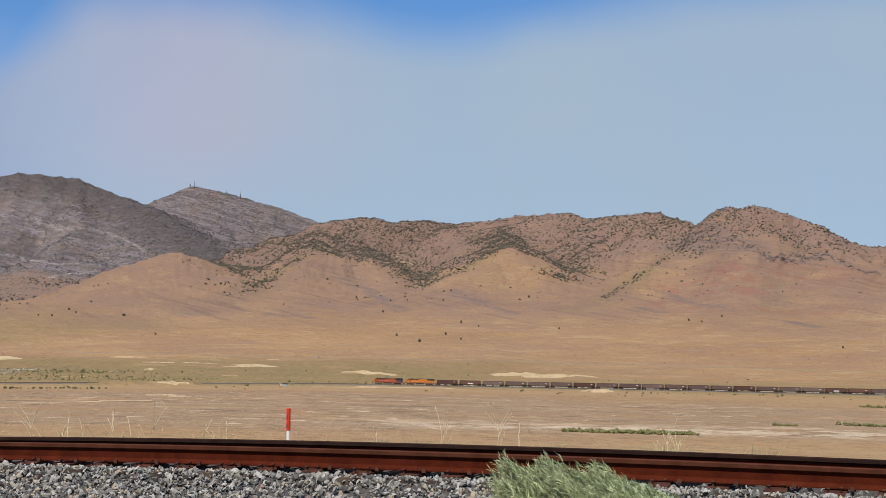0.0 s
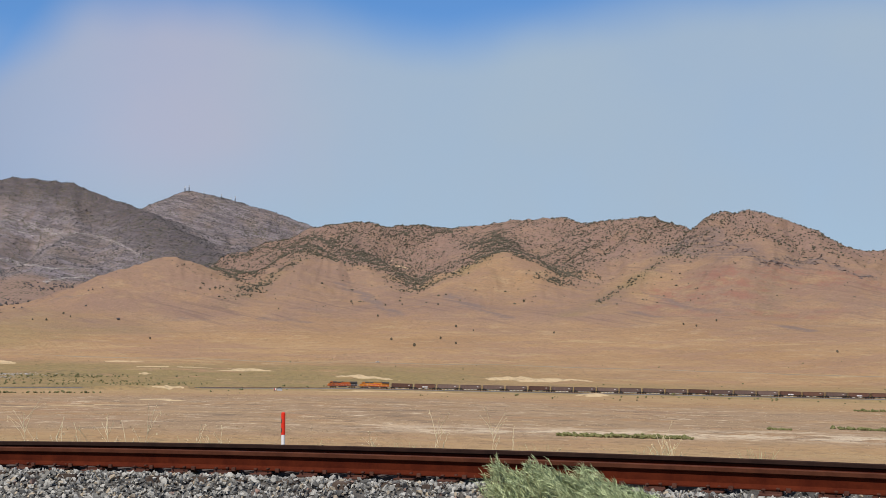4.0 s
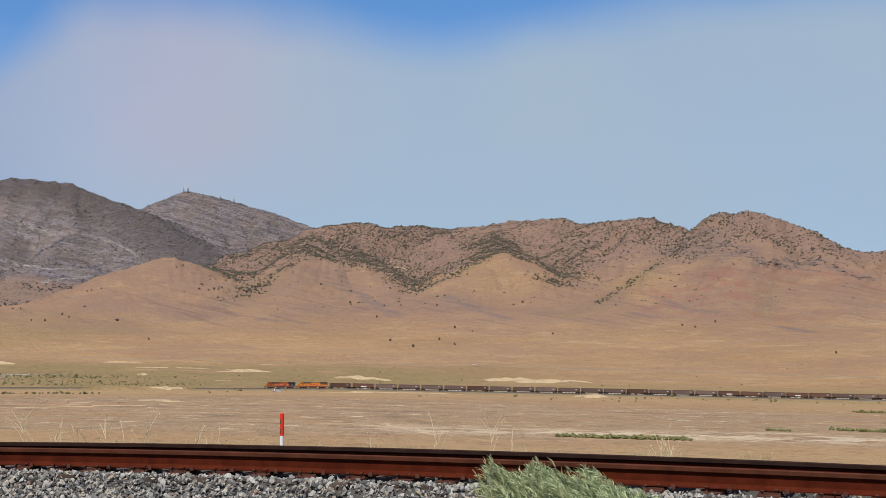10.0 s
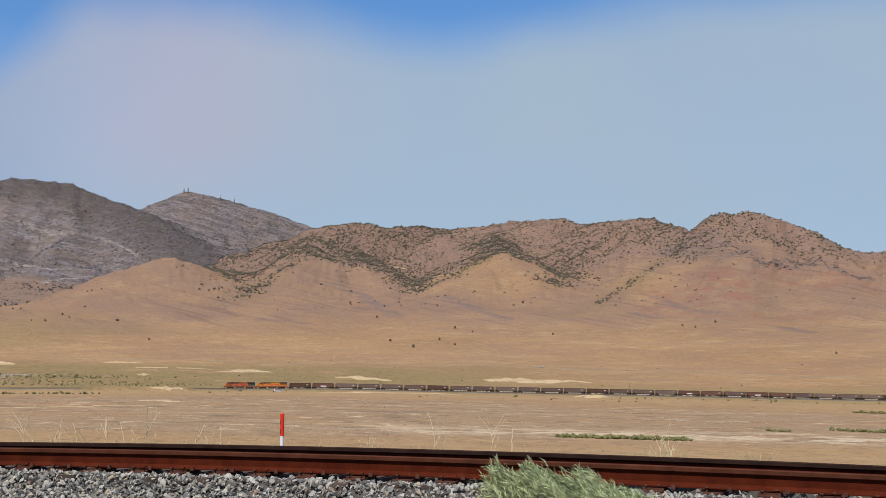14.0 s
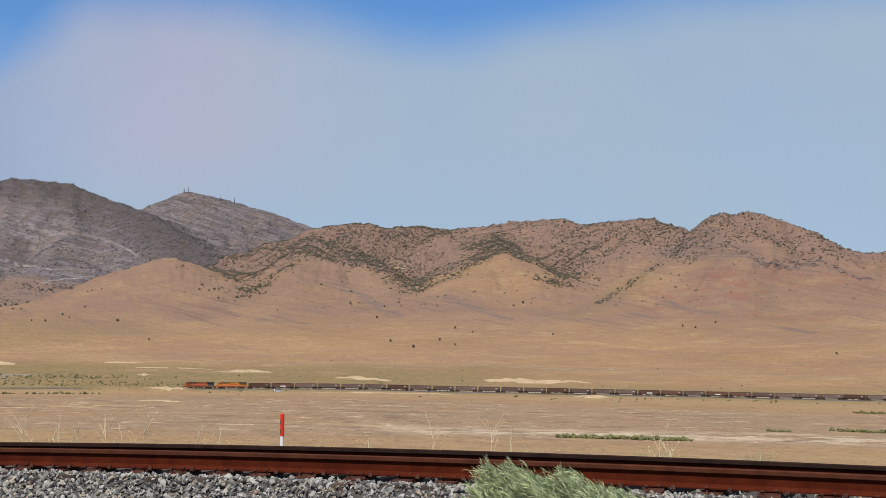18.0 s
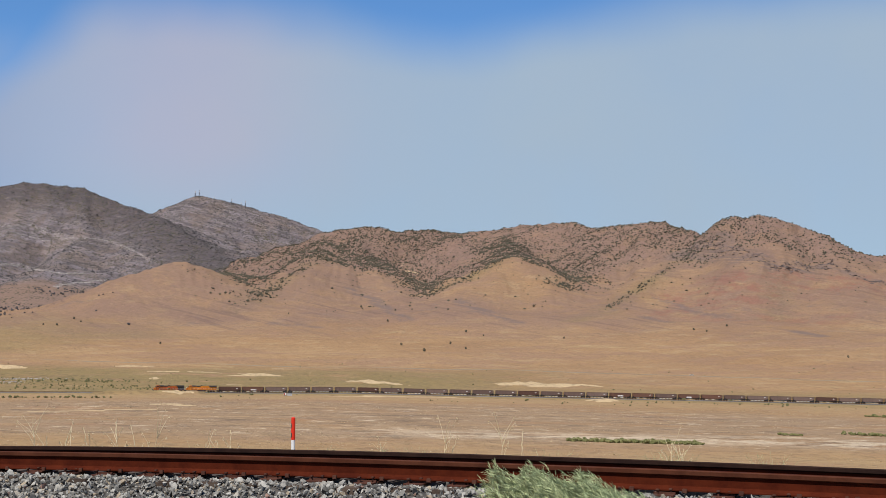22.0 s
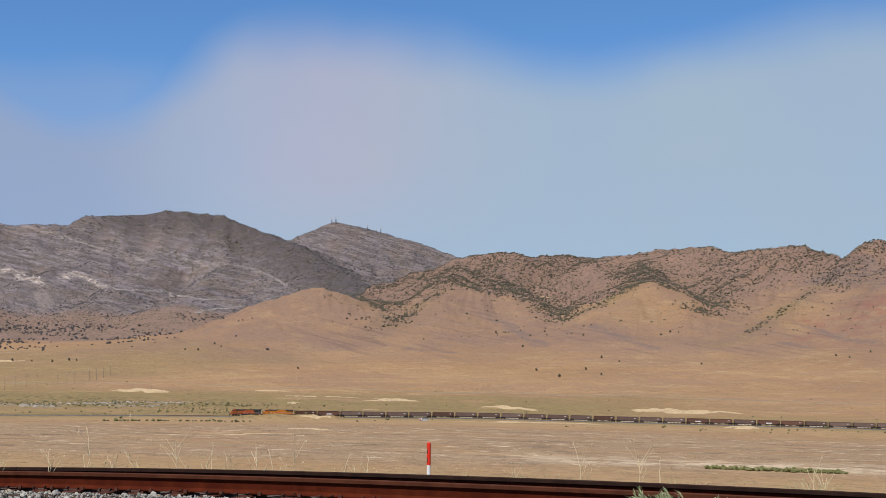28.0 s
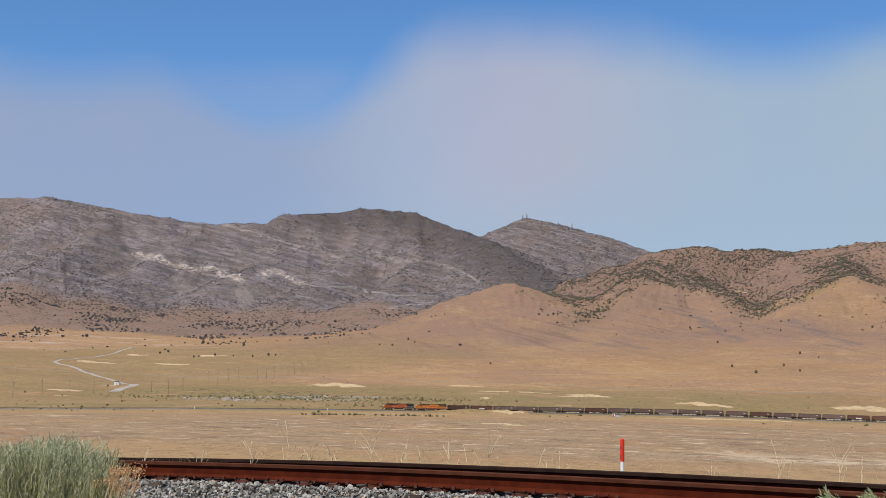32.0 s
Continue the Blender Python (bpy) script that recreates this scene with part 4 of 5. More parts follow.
# both far foliage colours are lightened or greyed to include distance haze
M_JUNIPER = leaf_material("juniper_foliage", (0.050, 0.047, 0.031), (0.120, 0.107, 0.072))
M_RANGE_SCRUB = leaf_material("grey_scrub_foliage", (0.045, 0.042, 0.042), (0.105, 0.096, 0.092))
M_SAGE = leaf_material("sagebrush_foliage", (0.085, 0.085, 0.034), (0.18, 0.165, 0.075))
M_BRUSH = leaf_material("green_brush_foliage", (0.085, 0.090, 0.028), (0.21, 0.195, 0.080))
M_BARK = worn("bark", (0.07, 0.05, 0.035), (0.13, 0.10, 0.075), 5, 0.95)


def lump_shapes(rng, n=8, lobes=1, squash=0.85):
    """Uneven clumps of foliage, 20 triangles a lobe."""
    out = []
    for _ in range(n):
        V, Fc = [], []
        for k in range(lobes):
            bm = bmesh.new()
            bmesh.ops.create_icosphere(bm, subdivisions=1, radius=1)
            v = np.array([q.co for q in bm.verts])
            f = np.array([[q.index for q in p.verts] for p in bm.faces])
            bm.free()
            v = v * rng.uniform(0.62, 1.25, (len(v), 1)) * (1, 1, squash)
            if lobes > 1:
                a = rng.uniform(0, 6.283)
                v = v * rng.uniform(0.45, 0.7) + (0.6 * math.cos(a) * rng.random(), 0.6 * math.sin(a) * rng.random(), rng.uniform(-0.1, 0.5))
            Fc.append(f + sum(len(q) for q in V))
            V.append(v)
        out.append((np.concatenate(V), np.concatenate(Fc)))
    return out


def shrub_shapes(rng, n=10):
    """Low rounded shrubs, uneven, eight faces each, for far hillsides."""
    f = np.array([(0, 2, 4), (2, 1, 4), (1, 3, 4), (3, 0, 4), (2, 0, 5), (1, 2, 5), (3, 1, 5), (0, 3, 5)])
    v = np.array([(1, 0, 0), (-1, 0, 0), (0, 1, 0), (0, -1, 0), (0, 0, 0.62), (0, 0, -0.7)], float)
    return [(v * rng.uniform(0.75, 1.3, (6, 1)) + rng.normal(0, 0.16, (6, 3)), f) for _ in range(n)]


def scrub(name, count, where, density, size, label, seed, material, lobes=1):
    """Scatters clumps over a sector of the land: where is bearing and distance limits."""
    rng = np.random.default_rng(seed)
    a0, a1, d0, d1 = where
    a = np.radians(rng.uniform(a0, a1, count))
    d = np.sqrt(rng.uniform(d0 * d0, d1 * d1, count))
    x, y = np.sin(a) * d, np.cos(a) * d
    z, rise, crest = height(x, y)
    keep = rng.random(count) < density(x, y, z, d, rise)
    x, y, z = x[keep], y[keep], z[keep]
    s = size * np.clip(rng.lognormal(0, 0.33, len(x)), 0.45, 2.0)
    ob = new(name, scatter(name, lump_shapes(rng, 8, lobes) if lobes else shrub_shapes(rng), np.stack([x, y, z + 0.45 * s], -1), s, rng, material, upright=True))
    return tagged(ob, label, "scrub", kind="stuff")


def right_hills(x, y, z, d, rise):
    n = fractal(x / 120, y / 120, 3, 81)
    gully = fractal((np.arctan2(x, y) * 2800 + 60 * value_noise(x / 300, y / 300, 31)) / 150, d / 650, 4, 11, 0.55, ridged=True)
    up = blend(d + 60 * n, 2560, 2760) * blend(rise, 25, 80)
    east = blend(x, 420, 640)
    woods = patch(x, y, -40, 2700, 60, 200) * 0.3 + patch(x, y, -330, 2760, 60, 130) * 0.15 + patch(x, y, -120, 3080, 90, 60) * 0.35
    for wide, much, pts in THICKETS:
        q, _ = near_segment(x, y, [(*p, 0) for p in pts])
        woods = woods + much * np.exp(-(q / wide) ** 2)
    thin = 0.7 + 0.3 * blend(n, -0.5, 0.3)
    return np.clip(up * (0.74 + 0.45 * n - 0.24 * gully) * (1 - 0.68 * east) * thin + woods, 0.008 * (rise > 25), 1)


# brush-filled gullies and spurs of the brown hills: half-width, strength, line
THICKETS = [(26, 0.4, [(-37, 2457), (-30, 2700), (-44, 2891)]), (22, 0.3, [(-40, 2560), (-103, 2768), (-151, 2844), (-194, 2801), (-240, 2821)]), (16, 0.6, [(-33, 2485), (27, 2491), (80, 2588)]),
            (40, 0.25, [(-450, 3033), (-342, 2985), (-265, 2930), (-214, 3050)]), (18, 0.45, [(-361, 2421), (-372, 2600), (-400, 2850)]), (9, 0.22, [(-388, 2292), (-364, 2260), (-350, 2282)]), (10, 0.22, [(-309, 2253), (-300, 2474)]), (9, 0.2, [(-451, 2380), (-401, 2341), (-358, 2365)]), (9, 0.35, [(259, 2251), (355, 2478), (401, 2579), (458, 2669)]), (18, 0.6, [(180, 2440), (203, 2448), (242, 2660)]),
            (16, 0.35, [(-330, 2230), (-313, 2284), (-295, 2518), (-259, 2664)])]


def open_rock(x, y):
    """Nothing grows on the bare ledges and cliffs."""
    keep = np.ones(x.shape)
    for wide, lines in ((7, LEDGES), (20, CLIFFS)):
        for pts in lines:
            q, _ = near_segment(x, y, [(*p, 0) for p in pts])
            keep = keep * blend(q, 0.5 * wide, wide)
    return keep


def dark_range(x, y, z, d, rise):
    n = fractal(x / 140, y / 140, 3, 91)
    up = blend(d + 70 * n, 2850, 3080)
    q, _ = near_segment(x, y, BRUSH)
    bare = np.maximum(patch(x, y, -1405, 3160, 26, 110, 0.42, 0.3), patch(x, y, -1218, 3110, 26, 140, 0.34, 0.3))
    return np.clip(up * (0.50 + 0.45 * n) + 0.5 * np.exp(-(q / 110) ** 2), 0, 1) * (x < -330 - 0.03 * d) * (1 - bare) * open_rock(x, y)


def belts(x, y):
    a, _ = near_segment(x, y, [(-835, 2524, 0), (-781, 2528, 0), (-765, 2546, 0)])
    b, _ = near_segment(x, y, [(-821, 2840, 0), (-795, 2806, 0), (-774, 2850, 0), (-759, 2980, 0)])
    return 0.9 * np.exp(-(a / 16) ** 2) + 0.9 * np.exp(-(b / 22) ** 2)


def foothills(x, y, z, d, rise):
    n = fractal(x / 90, y / 90, 3, 101)
    return np.clip(blend(n, -0.1, 0.6) * blend(d + 80 * n, 2280, 2620) * (0.45 + 0.55 * blend(-x, 800, 1150)) + 0.006 + belts(x, y), 0, 1)


scrub("juniper_scrub", 104000, (-11, 19, 2230, 3320), right_hills, 1.4, "dark green juniper scrub dotted over the brown hills", 11, M_JUNIPER, 0)
scrub("juniper_scrub", 70000, (-37, -5, 2750, 4250), dark_range, 1.2, "dense dark scrub over the grey limestone range", 12, M_RANGE_SCRUB, 0)
scrub("juniper_scrub", 13000, (-16, -3, 4150, 4640), lambda x, y, z, d, rise: np.full(x.shape, 0.8), 1.35, "dark scrub on the slopes of the mast-topped mountain", 13, M_RANGE_SCRUB, 0)
scrub("juniper_scrub", 10000, (-37, -12, 2100, 3000), foothills, 1.75, "scattered dark junipers at the foot of the range", 14, M_RANGE_SCRUB)


M_CRAG = worn("grey_crag", (0.100, 0.078, 0.070), (0.20, 0.155, 0.135), 0.12, 0.95, bump=0.6, distance=0.4, world=True)
M_LEDGE = worn("pale_limestone", (0.30, 0.27, 0.245), (0.46, 0.41, 0.365), 0.12, 0.95, bump=0.6, distance=0.4, world=True)


def outcrop(name, lines, count, size, spread, material, label, seed):
    """Broken rock standing out along the beds of a hillside."""
    rng = np.random.default_rng(seed)
    pts = []
    for line in lines:
        p = smooth_line([(*q, 0) for q in line], 30)
        n = max(8, int(count * np.hypot(*np.diff(p[:, :2], axis=0).T).sum() / 1000))
        k = rng.integers(0, len(p), n)
        pts.append(p[k, :2] + rng.normal(0, spread, (n, 2)))
    x, y = np.concatenate(pts).T
    z = height(x, y)[0]
    s = size * np.clip(rng.lognormal(0, 0.45, len(x)), 0.4, 2.4)
    shapes = [(v * (1.3, 1.0, 0.8), f) for v, f in stone_shapes(rng)]
    ob = new(name, scatter(name, shapes, np.stack([x, y, z + 0.1 * s], -1), s, rng, material, upright=True))
    return tagged(ob, label, "rock outcrop", kind="stuff")


outcrop("rock_outcrop", [c[1] for c in CRAGS[:2]], 700, 1.7, 8, M_CRAG, "broken grey rock beds cropping out of the brown hills", 61)
outcrop("rock_ledge", LEDGES, 800, 1.35, 2.5, M_LEDGE, "pale broken limestone ledges across the range", 62)
outcrop("cream_cliff", CLIFFS, 1100, 2.8, 7, worn("cream_limestone", (0.38, 0.32, 0.29), (0.64, 0.54, 0.45), 0.05, 0.95, bump=0.6, distance=0.4, world=True), "cream and white cliffs of broken limestone", 63)

outcrop("pale_rocks", [[(-487, 1113), (-455, 1118), (-425, 1106)], [(-470, 1135), (-430, 1163), (-395, 1190)], [(-420, 1165), (-380, 1195), (-345, 1200)], [(-390, 1140), (-350, 1150)]], 3600, 0.62, 8, M_LEDGE, "pale boulders strewn over a low green bank", 64)


def valley_floor(x, y, z, d, rise):
    q, _ = near_segment(x, y, FAR[::6])
    n = fractal(x / 70, y / 70, 3, 111)
    return np.clip((blend(n, 0.15, 0.7) * 0.3 + 0.03) * np.exp(-((q - 15) / 90) ** 2) + 0.012, 0, 1)


def rocky_bank(x, y, z, d, rise):
    return np.maximum(patch(x, y, -430, 1165, 150, 50, 0.0, 0.5) * 0.8, patch(x, y, -250, 1080, 90, 40, 0.0, 0.6) * 0.45)


scrub("sagebrush", 9000, (-37, 19, 880, 1600), valley_floor, 0.75, "low dark sagebrush dotted along the valley floor", 15, M_SAGE, 3)
scrub("sagebrush", 3000, (-32, -9, 1020, 1280), rocky_bank, 0.75, "dark bushes among pale rocks on a low bank", 16, M_SAGE, 3)


def bush_row(x0, y0, x1, y1, n, size, wide, seed, label):
    rng = np.random.default_rng(seed)
    t = rng.random(n)
    x, y = x0 + (x1 - x0) * t + rng.normal(0, 0.6, n), y0 + (y1 - y0) * t + rng.normal(0, wide, n)
    z = height(x, y)[0]
    s = size * np.clip(rng.lognormal(0, 0.3, n), 0.5, 1.8)
    ob = new("bush_row", scatter("bush_row", lump_shapes(rng, 8, 6, 0.8), np.stack([x, y, z + 0.3 * s], -1), s, rng, M_BRUSH if y0 < 800 else M_SAGE, upright=True))
    return tagged(ob, label, "bushes", kind="stuff")


bush_row(38.5, 449, 78, 440, 240, 0.68, 1.7, 21, "long low row of green brush on the plain")
bush_row(147, 527, 172, 512, 90, 0.7, 2.5, 22, "low patch of green brush on the plain")
bush_row(119, 510, 127, 508, 18, 0.6, 1.0, 23, "small clump of green brush on the plain")
bush_row(228, 779, 250, 770, 60, 0.8, 2.5, 24, "distant row of green brush")
bush_row(-286, 828, -205, 869, 60, 0.85, 2.0, 25, "row of dark round bushes below the far line")
bush_row(-136, 972, -134, 972, 6, 0.85, 0.5, 26, "dense dark bush beside the far line")


def pan_tufts(x, y, z, d, rise):
    n = fractal(x / 40, y / 25, 4, 121)
    return np.clip(blend(n, -0.1, 0.6) * 0.9 + 0.06, 0, 1)


M_STRAW_TUFT = leaf_material("straw_tuft", (0.36, 0.26, 0.145), (0.52, 0.41, 0.26))
M_BROWN_TUFT = leaf_material("brown_tuft", (0.14, 0.10, 0.06), (0.22, 0.16, 0.095))
scrub("dry_grass", 14000, (-36, 19, 330, 900), pan_tufts, 0.17, "pale straw tufts scattered over the bare plain", 17, M_STRAW_TUFT, 0)
scrub("dry_grass", 6000, (-36, 19, 400, 960), pan_tufts, 0.13, "brown dead tufts scattered over the bare plain", 18, M_BROWN_TUFT, 0)


def juniper(seed):
    rng = np.random.default_rng(seed)
    ob = empty("juniper_tree")
    bm = rod(bmesh.new(), (0, 0, -0.5), (0.15, 0.1, 2.2), 0.3, 0.16, 7)
    for k in range(5):
        a = rng.uniform(0, 6.283)
        rod(bm, (0.1, 0.05, 0.8 + 0.25 * k), (1.1 * math.cos(a), 1.1 * math.sin(a), 1.9 + 0.3 * k), 0.12, 0.04, 5)
    part("trunk", bm, M_BARK, ob)
    n = 46
    a, r, h = rng.uniform(0, 6.283, n), np.sqrt(rng.random(n)), rng.uniform(0.5, 4.6, n)
    wide = 2.0 * np.sqrt(np.clip(1 - ((h - 2.2) / 2.7) ** 2, 0.05, 1))
    pts = np.stack([np.cos(a) * r * wide, np.sin(a) * r * wide, h], -1)
    me = scatter("crown", lump_shapes(rng, 6), pts, rng.uniform(0.45, 0.85, n), rng, M_JUNIPER)
    crown = new("crown", me)
    crown.parent = ob
    return tagged(ob, "lone dark green juniper on the dry slope", "tree", "scattered junipers")


TREES = [(-60, 1814), (-29, 1717), (3, 1837), (22, 1765), (25, 1971), (48, 1926), (155, 1893), (138, 2275), (151, 2270), (356, 1949), (394, 2001), (343, 1976), (-243, 2151), (-90, 2112), (-84, 2252), (-57, 2239), (-142, 2313), (0, 2192), (455, 1613), (-555, 2096), (-537, 2066), (-577, 2014), (-557, 2012), (-365, 1794),
         (-855, 1857), (-849, 1872), (-784, 1812), (-780, 1820), (-763, 1836), (-733, 1829), (-695, 1803), (-681, 1827), (-672, 1830)]
kinds = [juniper(201 + i) for i in range(3)]
rng = random.Random(31)
for i, (x, y) in enumerate(TREES):
    m = Matrix.LocRotScale((x, y, ground_z(x, y) - 0.1), Euler((0, 0, rng.uniform(0, 6.28))), [rng.uniform(0.7, 0.95)] * 3)
    if i < 3:
        kinds[i].matrix_world = m
    else:
        copy_thing(kinds[i % 3], m)
        # copies keep the size of their model as well

# ---- the train ----
def car_paint(name, a, b):
    k = Nodes(name, 0.75)
    streak = k.noise(1.2, 4, 0.6, stretch=(1.0, 1.0, 0.12), world=False)
    grain = k.noise(3.0, 4, world=False)
    f = k.math("ADD", k.math("MULTIPLY", streak, 0.6), k.math("MULTIPLY", k.chance(), 0.45))
    c = k.mix(k.ramp(f, 0.3, 0.8), a, b)
    return k.done(k.mix(k.ramp(grain, 0.55, 0.75, 0, 0.4), c, (0.12, 0.065, 0.045)), grain, 0.1, 0.01)


M_CAR = car_paint("mauve_car_paint", (0.108, 0.068, 0.056), (0.185, 0.127, 0.104))
M_CAR_BROWN = car_paint("brown_car_paint", (0.085, 0.042, 0.030), (0.15, 0.074, 0.050))
M_LOCO = worn("orange_yellow_paint", (0.62, 0.24, 0.028), (0.40, 0.115, 0.016), 0.5, 0.4)
M_LOCO_DIRTY = worn("sooty_orange_paint", (0.42, 0.105, 0.018), (0.17, 0.05, 0.016), 0.7, 0.6)
M_LOCO_GREY = worn("dark_grey_roof_paint", (0.045, 0.042, 0.042), (0.085, 0.08, 0.078), 0.5, 0.6)
M_LOCO_RED = worn("faded_red_stripe", (0.55, 0.06, 0.03), (0.45, 0.05, 0.03), 0.5, 0.5)
M_GLASS = worn("dark_cab_glass", (0.02, 0.025, 0.03), (0.03, 0.035, 0.04), 1, 0.08)
M_LOAD = worn("dark_ore_load", (0.11, 0.085, 0.066), (0.17, 0.13, 0.10), 1.5, 0.95, bump=0.6, distance=0.1)
M_WHITE = worn("white_lettering_panel", (0.75, 0.74, 0.72), (0.6, 0.59, 0.57), 2, 0.7)
M_SUNLIT_END = worn("sunlit_ochre_end", (0.40, 0.24, 0.10), (0.24, 0.13, 0.055), 2, 0.7)


def truck(parent, x, axles, r):
    """A bogie with its wheelsets."""
    ob = part("truck", bmesh.new(), M_DARK, parent)
    bm = bmesh.new()
    for side in (-1, 1):
        prism(bm, [(-axles[-1] - 0.5, 0.55), (-0.6, 0.35), (0.6, 0.35), (axles[-1] + 0.5, 0.55), (axles[-1] + 0.5, 0.8), (0.5, 0.98), (-0.5, 0.98), (-axles[-1] - 0.5, 0.8)], side * 1.0 - 0.09, side * 1.0 + 0.09)
    box(bm, -0.25, 0.25, -1.0, 1.0, 0.55, 0.9)
    bm.to_mesh(ob.data)
    bm.free()
    ob.matrix_basis = pose(x, 0, 0)
    for a in axles:
        bm = bmesh.new()
        for side in (-0.755, 0.755):
            rod(bm, (0, side - 0.065, 0), (0, side + 0.065, 0), r, r, 20)
            rod(bm, (0, side - 0.09, 0), (0, side + 0.09, 0), r * 0.35, r * 0.35, 10)
        rod(bm, (0, -0.9, 0), (0, 0.9, 0), 0.09, 0.09, 8)
        w = part("wheelset", bm, M_PLATE, ob)
        w.matrix_basis = pose(a, 0, r)
        w["axle_radius"] = r
    return ob


def hopper(paint, label, panel=False):
    car = empty("hopper_car")
    L, W, lo, hi = 7.2, 1.55, 1.15, 3.75
    bm = bmesh.new()
    # side sheets, sloping end sheets, open top
    for side in (-1, 1):
        prism(bm, [(-L, 1.95), (-L, hi), (L, hi), (L, 1.95), (L - 1.4, lo), (-L + 1.4, lo)], side * W - 0.04, side * W + 0.04)
    for end in (-1, 1):
        a, b = end * L, end * (L - 2.0)
        v = [bm.verts.new(p) for p in ((a, -W, hi - 0.3), (a, W, hi - 0.3), (b, W, lo + 0.1), (b, -W, lo + 0.1))]
        w = [bm.verts.new(p.co + Vector((-0.08 * end, 0, -0.05))) for p in v]
        bm.faces.new(v), bm.faces.new(w[::-1])
        for i in range(4):
            bm.faces.new((v[i], w[i], w[(i + 1) % 4], v[(i + 1) % 4]))
    body = part("body", bm, paint, car)
    for k in range(9):
        x = -L + 0.08 + k * (2 * L - 0.16) / 8
        for side in (-1, 1):
            part("rib", box(bmesh.new(), x - 0.06, x + 0.06, side * (W + 0.11) - 0.07, side * (W + 0.11) + 0.07, 1.3 if 0 < k < 8 else 1.95, hi), paint, body)
    bm = bmesh.new()
    for side in (-1, 1):
        box(bm, -L - 0.05, L + 0.05, side * W - 0.1, side * W + 0.16, hi, hi + 0.13)
    for end in (-1, 1):
        box(bm, end * L - 0.08, end * L + 0.08, -W, W, hi, hi + 0.13)
    part("top_chord", bm, paint, car)
    rg = random.Random(3)
    bm = bmesh.new()
    bmesh.ops.create_grid(bm, x_segments=24, y_segments=6, size=1, matrix=pose(0, 0, hi - 0.25) @ Matrix.Diagonal((L - 0.1, W - 0.06, 1, 1)))
    for v in bm.verts:
        v.co.z += 0.28 * (1 - (v.co.y / W) ** 2) * abs(math.cos(v.co.x * 0.83)) + rg.uniform(-0.05, 0.05)
    part("load", bm, M_LOAD, car, "dark heaped load")
    for x in (-3.6, -1.2, 1.2, 3.6):
        bm = bmesh.new()
        prism(bm, [(x - 0.95, lo), (x + 0.95, lo), (x + 0.3, 0.42), (x - 0.3, 0.42)], -1.1, 1.1)
        chute = part("discharge_chute", bm, M_DARK, car)
        # white gates put the sun's highlights under the car into the colour
        part("gate", box(bmesh.new(), x - 0.62, x + 0.62, -1.3, 1.3, 0.40, 0.72), M_WHITE if paint is M_CAR or x in (-1.2, 3.6) else M_DARK, chute, "discharge gate whitened as a sun highlight" if paint is M_CAR or x in (-1.2, 3.6) else "")
    part("center_sill", box(bmesh.new(), -8.0, 8.0, -0.2, 0.2, 0.85, 1.25), M_DARK, car)
    for end in (-1, 1):
        # sunlight put into the colour: ochre ladders at the leading end, dark ones behind
        paint_ = M_SUNLIT_END if end > 0 else M_DARK
        frame_ = part("end_platform", box(bmesh.new(), end * 7.75 - 0.28, end * 7.75 + 0.28, -1.4, 1.4, 1.12, 1.24), M_DARK, car)
        bm = bmesh.new()
        for y in (-0.75, 0.67):
            box(bm, end * 7.5 - 0.07, end * 7.5 + 0.07, y, y + 0.08, 1.2, hi - 0.2)
        box(bm, end * 7.5 - 0.07, end * 7.5 + 0.07, -1.5, 1.5, 2.4, 2.6)
        part("end_brace", bm, M_DARK, frame_)
        # added dark wedge, in place of the shade below the slope sheet
        bay = sorted([(end * 7.15, 1.2), (end * 7.15, 2.75), (end * 5.45, 1.2)])
        part("end_bolster", prism(bmesh.new(), bay, -1.3, 1.3), M_DARK, frame_)
        for y in (-1.48, 1.02):
            part("ladder_rail", box(bmesh.new(), end * 7.62 - 0.06, end * 7.62 + 0.06, y, y + 0.07, 1.2, hi), paint_, frame_)
            part("ladder_rail", box(bmesh.new(), end * 7.62 - 0.06, end * 7.62 + 0.06, y + 0.4, y + 0.47, 1.2, hi), paint_, frame_)
            for z in (1.5, 1.95, 2.4, 2.85, 3.3):
                part("rung", box(bmesh.new(), end * 7.62 - 0.04, end * 7.62 + 0.04, y, y + 0.46, z, z + 0.07), paint_, frame_)
        if end > 0:
            part("brake_reservoir", rod(bmesh.new(), (7.6, -0.55, 1.6), (7.6, 0.45, 1.6), 0.24, 0.24, 10), M_SUNLIT_END, frame_, "ochre air tank")
        part("coupler", box(bmesh.new(), end * 8.05 - 0.2, end * 8.05 + 0.2, -0.14, 0.14, 0.78, 1.0, 0.03), M_DARK, car)
        truck(car, end * 6.3, (-0.89, 0.89), 0.457)
    if panel:
        for side in (-1, 1):
            part("lettering_panel", box(bmesh.new(), -2.2, 1.8, side * (W + 0.06) - 0.03, side * (W + 0.06) + 0.03, 1.45, 2.2), M_WHITE, car, "white painted bar")
    else:
        for side in (-1, 1):
            part("lettering_panel", box(bmesh.new(), -5.6, -4.5, side * (W + 0.06) - 0.02, side * (W + 0.06) + 0.02, 2.5, 2.9), M_WHITE, car, "small white painted bar")
    return tagged(car, label, "rail car", "cars of the freight train")


